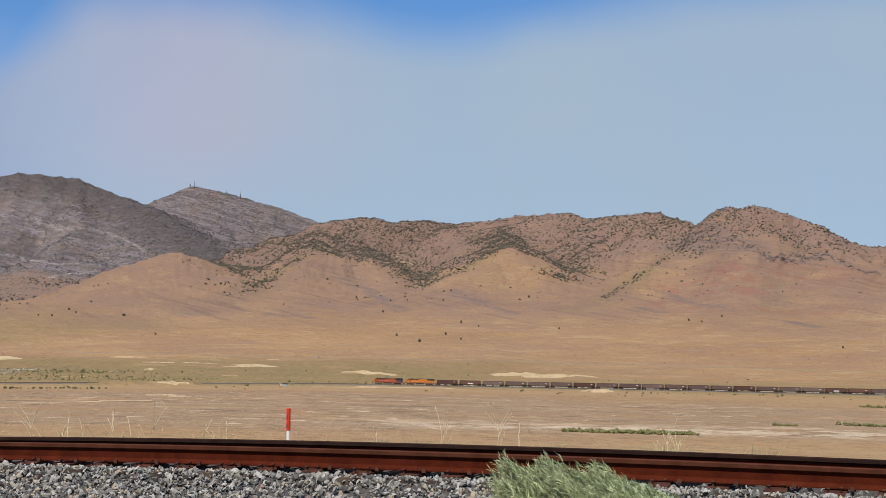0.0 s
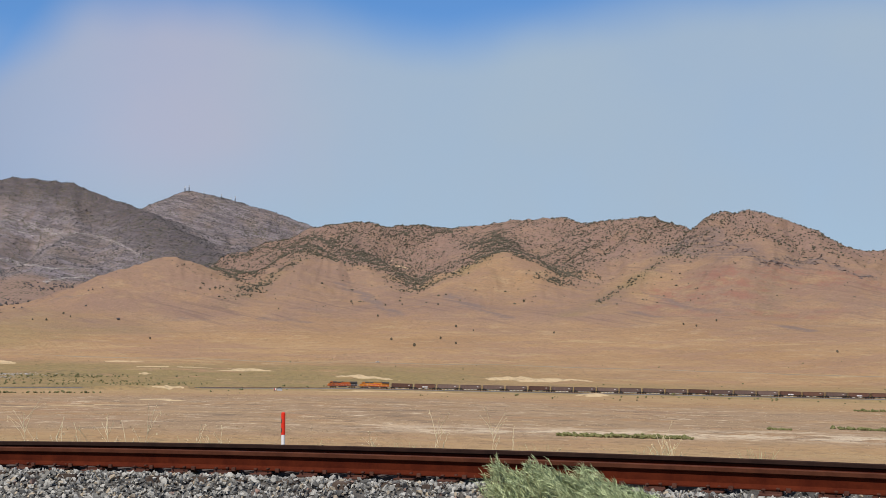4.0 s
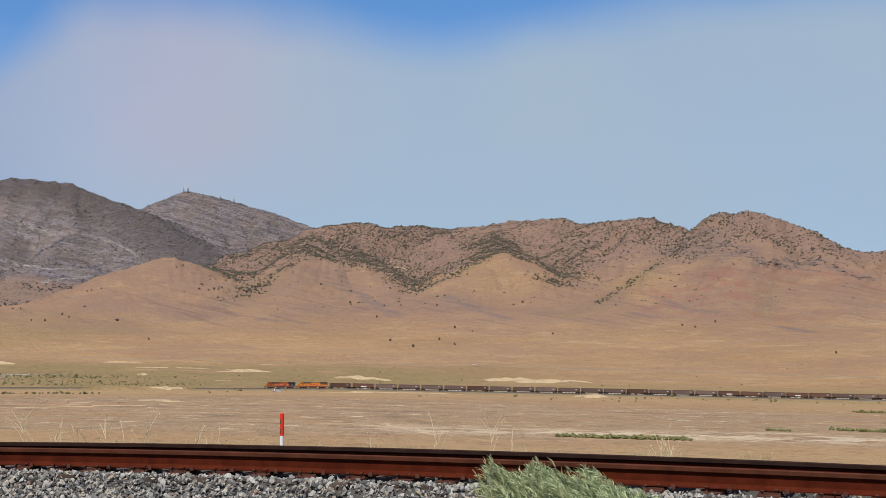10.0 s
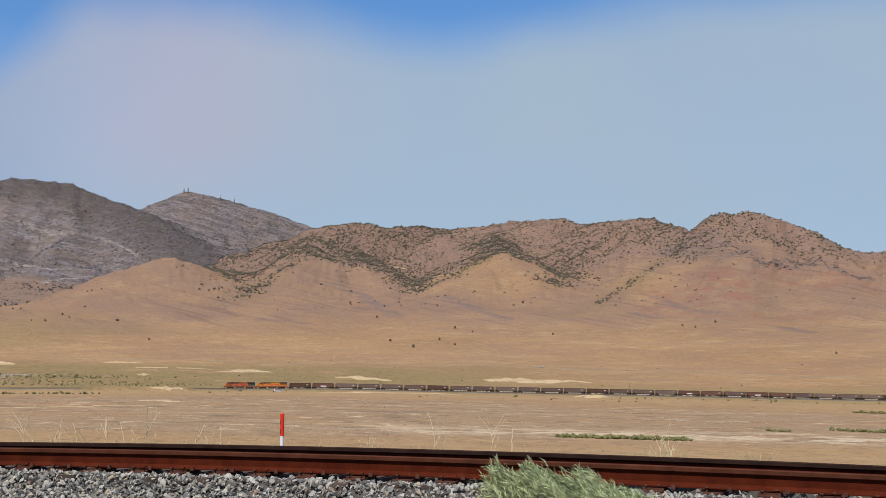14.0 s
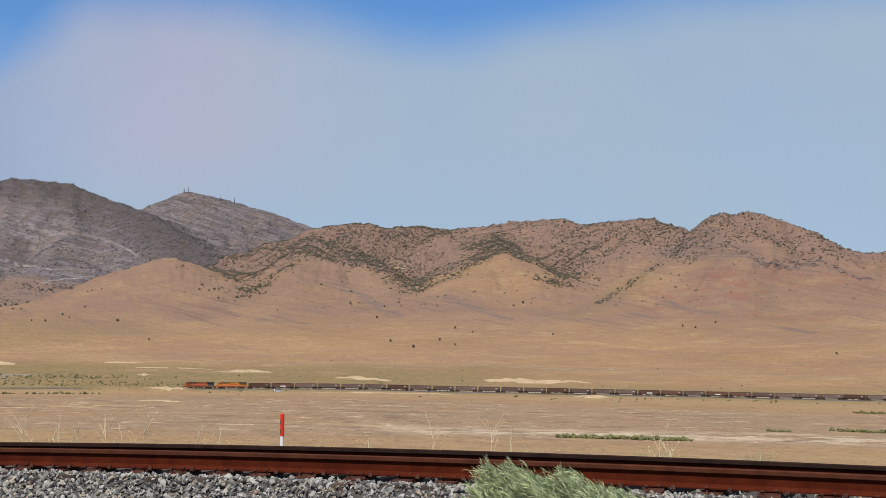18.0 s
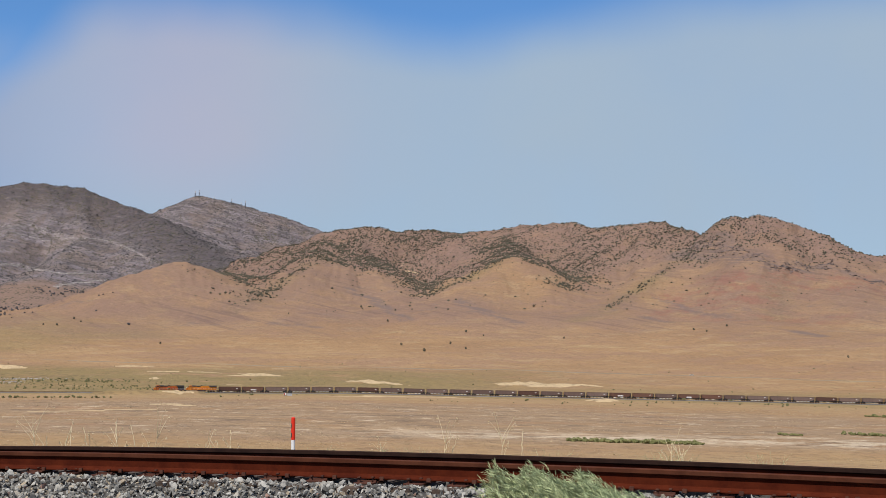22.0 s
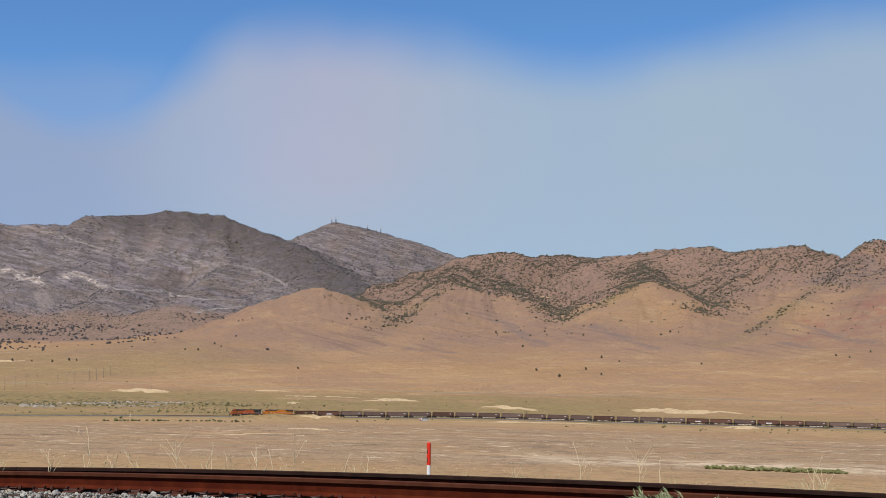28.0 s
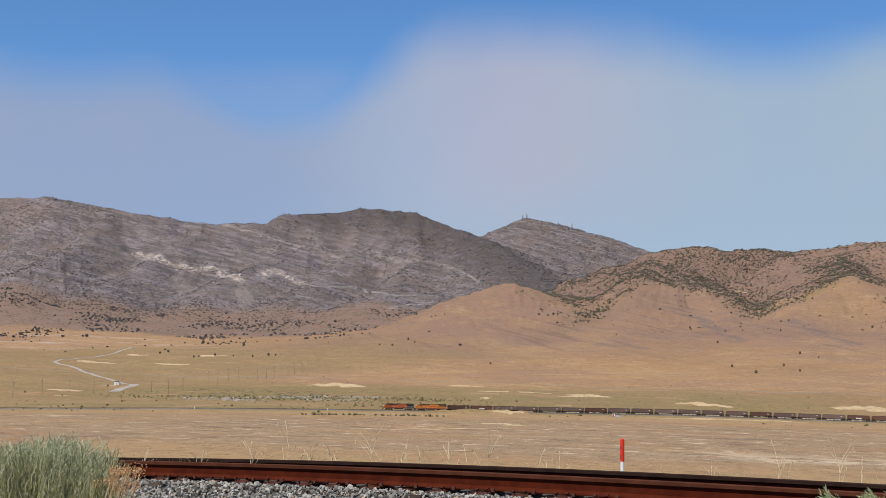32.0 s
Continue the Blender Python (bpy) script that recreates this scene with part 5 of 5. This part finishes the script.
def locomotive(label, dark_tail):
    car = empty("locomotive")
    paint = M_LOCO_DIRTY if dark_tail else M_LOCO
    part("frame", box(bmesh.new(), -10.9, 10.9, -1.5, 1.5, 1.15, 1.5, 0.03), M_LOCO_GREY, car, "grey walkway frame")
    part("sill_stripe", box(bmesh.new(), -10.8, 10.8, -1.53, 1.53, 1.34, 1.46), M_LOCO_RED, car, "red sill stripe")
    bm = prism(bmesh.new(), [(-2.6, 0.42), (2.6, 0.42), (3.0, 0.75), (3.0, 1.15), (-3.0, 1.15), (-3.0, 0.75)], -1.4, 1.4)
    part("fuel_tank", bm, M_DARK, car)
    bm = prism(bmesh.new(), [(7.0, 1.5), (9.3, 1.5), (9.3, 3.1), (9.15, 3.2), (8.85, 4.15), (8.6, 4.45), (7.0, 4.45)], -1.5, 1.5)
    bmesh.ops.bevel(bm, geom=bm.edges[:], offset=0.06, segments=2, affect="EDGES")
    cab_ = part("cab", bm, paint, car)
    for side in (-1, 1):
        for x in (7.35, 8.05):
            part("side_window", box(bmesh.new(), x, x + 0.55, side * 1.5 - 0.02, side * 1.5 + 0.02, 3.3, 4.0), M_GLASS, cab_)
        v = bmesh.new()
        q = [v.verts.new(p) for p in ((9.14, side * 0.1, 3.3), (9.14, side * 1.25, 3.3), (8.93, side * 1.2, 4.0), (8.93, side * 0.12, 4.0))]
        w = [v.verts.new(p.co + Vector((0.06, 0, 0.02))) for p in q]
        v.faces.new(q), v.faces.new(w[::-1])
        for i in range(4):
            v.faces.new((q[i], w[i], w[(i + 1) % 4], q[(i + 1) % 4]))
        part("windscreen", v, M_GLASS, cab_)
    bm = prism(bmesh.new(), [(9.25, 1.5), (10.6, 1.5), (10.6, 2.55), (10.35, 2.95), (9.25, 3.05)], -0.95, 0.95)
    bmesh.ops.bevel(bm, geom=bm.edges[:], offset=0.1, segments=2, affect="EDGES")
    nose_ = part("nose", bm, M_LOCO, car)
    part("nose_emblem", box(bmesh.new(), 10.58, 10.64, -0.35, 0.35, 1.9, 2.5, 0.02), M_LOCO_RED, nose_, "red and white emblem shape")
    for y in (-0.25, 0.25):
        part("headlight", rod(bmesh.new(), (10.2, y, 2.85), (10.5, y, 2.85), 0.12, 0.12, 12), M_WHITE, nose_)
    part("hood", box(bmesh.new(), -6.0, 7.05, -0.95, 0.95, 1.5, 4.1, 0.07), paint, car)
    tail = M_LOCO_GREY if dark_tail else paint
    part("rear_hood", box(bmesh.new(), -10.4, -6.0, -1.0, 1.0, 1.5, 4.15, 0.07), tail, car)
    rad = part("radiator", prism(bmesh.new(), [(-10.2, 3.6), (-5.2, 3.6), (-4.9, 4.5), (-10.2, 4.5)], -1.5, 1.5), M_LOCO_GREY, car, "grey flared radiator wings")
    for k in range(5):
        part("grille", box(bmesh.new(), -10.0 + k * 0.95, -9.15 + k * 0.95, -1.53, 1.53, 3.75, 4.3), M_DARK, rad)
    part("hood_roof", box(bmesh.new(), -4.9, 7.0, -0.8, 0.8, 4.1, 4.32, 0.06), M_LOCO_GREY, car, "dark grey roof")
    part("blower_housing", box(bmesh.new(), 0.9, 3.6, -1.05, 1.05, 3.55, 4.25, 0.05), M_DARK, car)
    part("brake_housing", box(bmesh.new(), 3.9, 6.9, -1.2, 1.2, 3.7, 4.5, 0.08), M_LOCO_GREY, car)
    part("exhaust_stack", box(bmesh.new(), -0.4, 0.6, -0.4, 0.4, 4.3, 4.62, 0.03), M_DARK, car)
    part("horn", rod(bmesh.new(), (7.6, 0, 4.45), (7.6, 0, 4.75), 0.15, 0.2, 8), M_DARK, car)
    for k in range(7):
        x = -5.6 + k * 1.35
        for side in (-1, 1):
            part("hood_door", box(bmesh.new(), x, x + 1.2, side * 0.97 - 0.02, side * 0.97 + 0.02, 1.65, 3.4, 0.01), paint, car)
    for side in (-1, 1):
        part("lettering_panel", box(bmesh.new(), -3.6, 3.0, side * 1.0 - 0.02, side * 1.0 + 0.02, 2.55, 2.95), M_LOCO_RED, car, "faded red painted bar")
        rail_ = part("handrail", box(bmesh.new(), -10.4, 6.9, side * 1.46 - 0.02, side * 1.46 + 0.02, 2.5, 2.54), M_WHITE, car)
        for k in range(10):
            x = -10.4 + k * 1.92
            part("stanchion", box(bmesh.new(), x - 0.02, x + 0.02, side * 1.46 - 0.02, side * 1.46 + 0.02, 1.5, 2.5), M_WHITE, rail_)
    for end in (-1, 1):
        bm = prism(bmesh.new(), [(end * 10.9, 0.2), (end * 11.1, 0.2), (end * 11.1, 1.5), (end * 10.7, 1.5)], -1.45, 1.45)
        part("pilot", bm, M_LOCO_GREY, car)
        part("coupler", box(bmesh.new(), end * 11.2 - 0.25, end * 11.2 + 0.25, -0.15, 0.15, 0.75, 1.0, 0.03), M_DARK, car)
        part("step", box(bmesh.new(), end * 10.4 - 0.35, end * 10.4 + 0.35, -1.5, 1.5, 0.5, 0.6), M_LOCO_GREY, car)
        truck(car, end * 6.7, (-1.9, 0.0, 1.9), 0.533)
    return tagged(car, label, "locomotive", "locomotives of the freight train")


def far_pose(s):
    """The pose of a car whose middle stands s metres along the far line, nose to the west."""
    a, b = far_at(s + 5.5), far_at(s - 5.5)
    f = Vector(a - b)
    yaw, pitch = math.atan2(f.y, f.x), math.asin(f.z / f.length)
    return Matrix.Translation((a + b) / 2) @ Matrix.Rotation(yaw, 4, "Z") @ Matrix.Rotation(-pitch, 4, "Y")


def front(t):
    """How far along the far line the first locomotive's nose has come."""
    return 1150.8 + SPEED * t


SPEED = 7.13
CONSIST = [(locomotive("orange-yellow diesel locomotive leading the train, dark grey rear hood", True), 11.2),
           (locomotive("orange-yellow diesel locomotive with a grey roof, second in line", False), 11.2 + 22.6)]
models = [hopper(M_CAR, "weathered mauve-grey open hopper car carrying a dark load"), hopper(M_CAR_BROWN, "dark brown open hopper car carrying a dark load"),
          hopper(M_CAR_BROWN, "dark brown open hopper car with a white painted bar", True)]
ORDER = "1200001000000100021021000010000100201000"
used = set()
for i, c in enumerate(ORDER):
    k = int(c)
    CONSIST.append((copy_thing(models[k], Matrix()) if k in used else models[k], 45.1 + 8.12 + 16.25 * i))
    used.add(k)

# ---- plants beside the near track ----
def blade_material(name, a, b, rough=0.6):
    k = Nodes(name, rough, spec=0.25)
    f = k.math("ADD", k.math("MULTIPLY", k.math("POWER", k.island(), 1.4), 0.8), k.math("MULTIPLY", k.noise(9, 3), 0.25))
    m = k.done(k.mix(f, a, b))
    k.b.inputs["Subsurface Weight"].default_value = 0.0
    return m


# the wide spread per blade paints in highlights and the bushes' shaded gaps
M_GREEN_BLADE = blade_material("green_blade", (0.030, 0.062, 0.016), (0.70, 0.78, 0.44))
M_GREY_BLADE = blade_material("grey_green_blade", (0.17, 0.20, 0.115), (0.82, 0.85, 0.60))
M_GREEN_STEM = blade_material("pale_green_stem", (0.22, 0.25, 0.11), (0.36, 0.36, 0.18))
M_STRAW = blade_material("straw", (0.55, 0.44, 0.26), (0.72, 0.61, 0.40))
M_SEED = blade_material("dry_flower_head", (0.40, 0.22, 0.10), (0.58, 0.36, 0.18))


def stem_path(rng, base, tall, lean, bend, n=7):
    """A stem that rises from base and bows over towards lean."""
    pts = []
    for i in range(n):
        t = i / (n - 1)
        pts.append(np.array(base) + np.array([lean[0] * (t * 0.6 + bend * t * t), lean[1] * (t * 0.6 + bend * t * t), tall * (t - 0.22 * bend * t ** 3)]) + rng.normal(0, 0.006, 3) * (i > 0))
    return pts


def add_tube(V, Fc, pts, r0, r1, sides=3):
    base, n = len(V), len(pts)
    for i, p in enumerate(pts):
        r = r0 + (r1 - r0) * i / (n - 1)
        for k in range(sides):
            a = 6.283 * k / sides
            V.append((p[0] + r * math.cos(a), p[1] + r * math.sin(a), p[2]))
    for i in range(n - 1):
        for k in range(sides):
            a, b = base + i * sides + k, base + i * sides + (k + 1) % sides
            Fc.append((a, b, b + sides, a + sides))


def add_leaf(V, Fc, p, d, length, width, rng):
    """A narrow folded leaf, two faces along its rib."""
    p, d = Vector(p), Vector(d).normalized()
    side = d.cross(Vector(rng.normal(size=3))).normalized()
    up = side.cross(d) * (width * 0.35)
    i = len(V)
    mid = p + d * (length * 0.45) - up
    V.extend([tuple(p), tuple(mid + side * width), tuple(p + d * length + Vector((0, 0, -0.12 * length))), tuple(mid - side * width), tuple(mid + up * 1.6)])
    Fc.extend([(i, i + 1, i + 4), (i + 1, i + 2, i + 4), (i, i + 4, i + 3), (i + 4, i + 2, i + 3)])


def clump(name, parent, foot, rng, shoots, top, lean, radius, length, leaf, leaves, blade, droop=0.9):
    """A rigid tuft: bare stems and leafy shoots up to the crown, as one part that can sway on its foot."""
    SV, SF, LV, LF = [], [], [], []
    for j in range(shoots):
        off = rng.normal(0, radius * 0.6, 2)
        deep = abs(rng.normal(0, 0.045)) if rng.random() < 0.55 else rng.uniform(0.03, 0.34)
        if rng.random() < 0.05:
            deep = -rng.uniform(0.0, 0.035)
        long_ = length * rng.uniform(0.7, 1.25)
        ln = np.array(lean) * rng.uniform(0.6, 1.3) + rng.normal(0, 0.035, 2)
        bend = rng.uniform(0.3, droop)
        tip = np.array([off[0], off[1], top(foot[0] + off[0]) - 0.35 * off[1] ** 2 - deep])
        base = tip - np.array([ln[0] * (0.6 + bend), ln[1] * (0.6 + bend), long_ * (1 - 0.22 * bend)])
        pts = stem_path(rng, base, long_, ln, bend, 6)
        if j % 4 == 0:
            pts = [np.array([rng.normal(0, 0.04), rng.normal(0, 0.04), 0.0])] + pts
        add_tube(SV, SF, pts, 0.003, 0.0011)
        pts = pts[-6:]
        for k in range(leaves):
            t = rng.uniform(0.12, 1.0) ** 0.75 * (len(pts) - 1.001)
            i = int(t)
            p = pts[i] + (pts[i + 1] - pts[i]) * (t - i)
            along = pts[i + 1] - pts[i]
            along = along / (np.linalg.norm(along) + 1e-9)
            d = along * rng.uniform(0.8, 1.3) + rng.normal(0, 0.30, 3)
            add_leaf(LV, LF, p, d, leaf * rng.uniform(0.6, 1.25) * (1.1 - 0.4 * t / len(pts)), leaf * 0.029, rng)
    me = bpy.data.meshes.new(name)
    me.from_pydata(SV + LV, [], SF + [tuple(q + len(SV) for q in f) for f in LF])
    me.materials.append(M_GREEN_STEM)
    me.materials.append(blade)
    me.polygons.foreach_set("material_index", [0] * len(SF) + [1] * len(LF))
    me.update()
    ob = new(name, me)
    ob.parent = parent
    ob.matrix_basis = pose(*foot)
    return ob


SWAYING = []


def green_bush():
    rng = np.random.default_rng(41)
    bush = tagged(empty("green_bush", pose(0.93, 8.05, 23.36)), "feathery green rabbitbrush bending in the wind beside the ballast", "bush")

    def top(x):
        return float(np.interp(x, [-0.95, -0.82, -0.755, -0.64, -0.56, -0.43, -0.3, -0.2, -0.14, -0.03, 0.08, 0.21, 0.37, 0.52], [0.68, 0.86, 0.965, 1.045, 0.98, 1.05, 0.995, 0.965, 1.03, 0.96, 0.91, 0.88, 0.79, 0.62]))

    for i in range(24):
        x, y = -0.66 + 1.28 * i / 23, (0.02, -0.20, 0.14, -0.08)[i % 4]
        lift = rng.choice((-0.09, -0.04, 0.0)) if y < 0 else rng.uniform(-0.01, 0.025)
        c = clump("stem_clump", bush, (x, y, 0), rng, 58, lambda q: top(q) + lift - 0.4 * (q - x) ** 2, (-0.11 - rng.uniform(0, 0.05), -0.01), 0.080, 0.42, 0.068, 36, M_GREEN_BLADE, 1.2)
        SWAYING.append((c, (x, y, 0), 4.5, rng.uniform(0, 6.28)))
    return bush


def grey_bush():
    rng = np.random.default_rng(43)
    bush = tagged(empty("grey_green_bush", pose(-3.73, 6.50, 23.385)), "grey-green rabbitbrush with dry orange flower heads beside the track", "bush")

    def top(x):
        return float(np.interp(x, [-0.6, -0.3, -0.08, 0.01, 0.1, 0.19, 0.31, 0.42, 0.49, 0.53, 0.62, 0.7], [1.10, 1.22, 1.29, 1.32, 1.345, 1.325, 1.33, 1.29, 1.235, 1.19, 1.0, 0.8]))

    for k in range(24):
        a, r = k * 2.4, 0.5 * math.sqrt((k + 0.5) / 24)
        x, y = 0.06 + r * math.cos(a), r * math.sin(a) * 0.8
        c = clump("stem_clump", bush, (x, y, 0), rng, 84, top, (0.03 + x * 0.05, y * 0.05), 0.10, 0.36, 0.030, 40, M_GREY_BLADE)
        SWAYING.append((c, (x, y, 0), 1.6, rng.uniform(0, 6.28)))
    SV, SF, LV, LF = [], [], [], []
    for _ in range(26):
        base = (0.42 + rng.normal(0, 0.03), -0.12 + rng.normal(0, 0.06), 0.33)
        pts = stem_path(rng, base, rng.uniform(0.84, 0.97), (rng.uniform(0.15, 0.21), rng.normal(0, 0.05)), 0.4)
        add_tube(SV, SF, pts, 0.003, 0.0015)
        for _ in range(40):
            add_leaf(LV, LF, pts[-1] + rng.normal(0, 0.014, 3), rng.normal(size=3) + (0, 0, 0.6), 0.011, 0.0026, rng)
    me = bpy.data.meshes.new("dried_flower_spray")
    me.from_pydata(SV + LV, [], SF + [tuple(q + len(SV) for q in f) for f in LF])
    me.materials.append(M_STRAW)
    me.materials.append(M_SEED)
    me.polygons.foreach_set("material_index", [0] * len(SF) + [1] * len(LF))
    ob = new("dried_flower_spray", me)
    ob.parent = bush
    tagged(ob, "dried orange-tan flower heads")
    SV, SF = [], []
    for _ in range(70):
        base = (rng.normal(0.58, 0.08), rng.normal(-0.15, 0.12), 0)
        add_tube(SV, SF, stem_path(rng, base, rng.uniform(0.5, 0.8), (rng.uniform(0.0, 0.2), rng.normal(0, 0.08)), 0.6), 0.0028, 0.001)
    me = bpy.data.meshes.new("dry_grass")
    me.from_pydata(SV, [], SF)
    me.materials.append(M_STRAW)
    ob = new("dry_grass", me)
    ob.parent = bush
    tagged(ob, "straw-coloured dead stems")
    return bush


green_bush()
grey_bush()


def dry_weed(x, y, tall, seed):
    rng = np.random.default_rng(seed)
    z = ground_z(x, y)
    ob = tagged(empty("dry_weed", pose(x, y, z)), "dead straw-coloured weed stalk behind the rails", "weed", "dry weeds along the bank")
    tall = 0.95 * tall
    lean = rng.normal(0, 0.10 * tall, 2)
    V, Fc = [], []
    pts = stem_path(rng, (0, 0, -0.03), tall, lean, 0.3, 9)
    add_tube(V, Fc, pts, 0.0048, 0.0025, 6)
    me = bpy.data.meshes.new("stalk")
    me.from_pydata(V, [], Fc)
    me.materials.append(M_STRAW)
    s = new("stalk", me)
    s.parent = ob
    for k in range(int(rng.integers(4, 9))):
        i = int(rng.integers(3, 8))
        V, Fc = [], []
        a = rng.uniform(0, 6.283)
        ln = np.array([math.cos(a), math.sin(a)]) * tall * rng.uniform(0.12, 0.26)
        q = stem_path(rng, pts[i], tall * rng.uniform(0.2, 0.42), ln, rng.uniform(0, 0.4), 6)
        add_tube(V, Fc, q, 0.0034, 0.0018, 6)
        for _ in range(5):
            add_leaf(V, Fc, q[-1] - np.array([0, 0, rng.uniform(0, 0.06)]), rng.normal(size=3), 0.022, 0.005, rng)
        me = bpy.data.meshes.new("twig")
        me.from_pydata(V, [], Fc)
        me.materials.append(M_STRAW)
        b = new("twig", me)
        b.parent = s
    SWAYING.append((ob, (x, y, z), 1.2, rng.uniform(0, 6.28)))
    return ob


WEEDS = [(-5.33, 18.45, 1.22), (-5.22, 18.5, 0.95), (-4.92, 18.56, 0.92), (-4.54, 18.66, 0.9), (-4.26, 18.72, 1.05), (-3.98, 18.78, 1.15), (-4.08, 18.9, 1.0), (-3.22, 18.93, 0.95), (-3.1, 18.9, 0.85), (-2.82, 18.99, 0.88), (-0.91, 19.18, 0.85), (-0.07, 19.2, 1.02), (0.02, 19.3, 0.85), (0.73, 19.19, 1.1), (1.03, 19.17, 0.95), (2.95, 18.97, 0.92), (3.2, 18.9, 0.85),
         (-8.12, 17.4, 0.85), (-7.55, 17.65, 0.8), (-6.93, 17.9, 1.0), (-6.55, 18.05, 1.12), (-6.12, 18.2, 0.92), (-5.94, 18.26, 0.95), (-5.07, 18.52, 1.0), (-4.66, 18.62, 0.95)]
for i, (x, y, tall) in enumerate(WEEDS):
    dry_weed(x, y, tall, 300 + i)


def grass_tuft(x, y, tall, blade, seed, label):
    rng = np.random.default_rng(seed)
    V, Fc = [], []
    for _ in range(44):
        pts = stem_path(rng, (rng.normal(0, 0.10), rng.normal(0, 0.10), -0.02), tall * rng.uniform(0.7, 1.03), rng.normal(0, 0.16, 2), 0.6, 5)
        add_tube(V, Fc, pts, 0.004, 0.001)
    me = bpy.data.meshes.new("grass_tuft")
    me.from_pydata(V, [], Fc)
    me.materials.append(blade)
    ob = new("grass_tuft", me)
    ob.location = (x, y, ground_z(x, y))
    return tagged(ob, label, "grass tuft", "grass tufts along the bank")


rng = random.Random(77)
for i in range(44):
    x = -9 + 13.5 * i / 43 + rng.uniform(-0.2, 0.2)
    y = 19.3 - 0.012 * (x - 1) ** 2 + rng.uniform(-0.5, 0.5)
    green = i % 5 == 3 or i % 13 == 0
    grass_tuft(x, y, (rng.uniform(0.92, 1.0) if green else rng.uniform(0.72, 0.88)) - 0.018 * (x + 5.8) - (0.04 if x > 0 else 0) - (0.14 if x < -5.4 else 0), M_GREEN_BLADE if green else M_STRAW, 500 + i, "short fresh green grass tuft on the bank" if green else "short straw-dry grass tuft on the bank")

# ---- a white vehicle on the valley road ----
M_VAN = worn("dusty_white_car_paint", (0.56, 0.54, 0.50), (0.46, 0.43, 0.39), 1.0, 0.3)
M_TYRE = worn("tyre_rubber", (0.02, 0.02, 0.02), (0.04, 0.04, 0.04), 4, 0.9)


def pickup():
    ob = empty("pickup_truck")
    bm = prism(bmesh.new(), [(-2.9, 0.55), (2.8, 0.55), (2.9, 0.8), (2.85, 1.15), (1.3, 1.25), (-2.9, 1.25)], -0.95, 0.95)
    bmesh.ops.bevel(bm, geom=bm.edges[:], offset=0.05, segments=2, affect="EDGES")
    part("body", bm, M_VAN, ob)
    bm = prism(bmesh.new(), [(-0.9, 1.24), (1.35, 1.24), (0.7, 1.9), (-0.75, 1.9)], -0.85, 0.85)
    c = part("cab", bm, M_VAN, ob)
    for side in (-1, 1):
        part("side_window", prism(bmesh.new(), [(-0.75, 1.3), (1.1, 1.3), (0.62, 1.8), (-0.65, 1.8)], side * 0.86 - 0.015, side * 0.86 + 0.015), M_GLASS, c)
    part("bed_cover", box(bmesh.new(), -2.85, -0.95, -0.85, 0.85, 1.24, 1.34), M_VAN, ob)
    for x in (-1.85, 1.85):
        for y in (-0.85, 0.85):
            w = part("wheel", rod(bmesh.new(), (0, y - 0.12, 0), (0, y + 0.12, 0), 0.38, 0.38, 18), M_TYRE, ob)
            w.matrix_basis = pose(x, 0, 0.38)
            part("rim", rod(bmesh.new(), (0, y * 1.0 + math.copysign(0.1, y), 0), (0, y + math.copysign(0.13, y), 0), 0.22, 0.22, 10), M_STEEL, w)
    # a compact one: everything at three quarters
    for c in ob.children_recursive:
        c.data.transform(Matrix.Scale(0.75, 4))
        c.location *= 0.75
    return tagged(ob, "dusty white pickup truck driving along the earth road", "pickup truck")


PICKUP = pickup()


# ---- what moves ----
def road_point(t):
    """Where the pickup is on the valley road."""
    u = t - 17.0
    x = 155.7 + 16.8 * u
    y = float(np.interp(x, ROAD_LINE[:, 0], ROAD_LINE[:, 1]))
    return Vector((x, y, ground_z(x, y) + 0.22))


ROAD_LINE = smooth_line([(-1250, 1540, 0), (-700, 1495, 0), (-300, 1480, 0), (15, 1459, 0), (155, 1414, 0), (317, 1380, 0), (422, 1334, 0), (700, 1250, 0), (1000, 1180, 0)], 14)


def gust(t, phase):
    return 0.55 * math.sin(1.9 * t + phase) + 0.35 * math.sin(4.3 * t + 1.7 * phase) + 0.3 * math.sin(0.55 * t + 0.4) + 0.12 * math.sin(8.1 * t + 2.3 * phase)


def motions():
    for ob, back in CONSIST:
        walk(ob, [(t, far_pose(front(t) - back)) for t in range(0, 33, 2)])
    # wheels: those alike share their keys
    rolled = {}
    for ob, _ in CONSIST:
        for w in ob.children_recursive:
            r = w.get("axle_radius")
            if not r:
                continue
            x = round(w.matrix_basis.translation.x, 3)
            key = (x, r)
            if key not in rolled:
                walk(w, [(i / 10, pose(x, 0, r) @ Matrix.Rotation(SPEED * i / 10 / r, 4, "Y")) for i in range(321)])
                rolled[key] = w
            elif rolled[key] is not w:
                w.rotation_mode = "QUATERNION"
                keys = w.animation_data_create()
                keys.action = rolled[key].animation_data.action
                keys.action_slot = rolled[key].animation_data.action_slot
    rows = []
    for i in range(65):
        t = i / 2
        a, b = road_point(t - 0.15), road_point(t + 0.15)
        f = b - a
        rows.append((t, Matrix.Translation(road_point(t)) @ Matrix.Rotation(math.atan2(f.y, f.x), 4, "Z") @ Matrix.Rotation(-math.asin(f.z / f.length), 4, "Y")))
    walk(PICKUP, rows)
    for ob, foot, much, phase in SWAYING:
        walk(ob, [(i * 0.25, pose(*foot, 0.35 * much * gust(i * 0.25 + 3, phase * 0.3), much * (gust(i * 0.25, phase * 0.35) - 0.15), 0)) for i in range(129)])


motions()
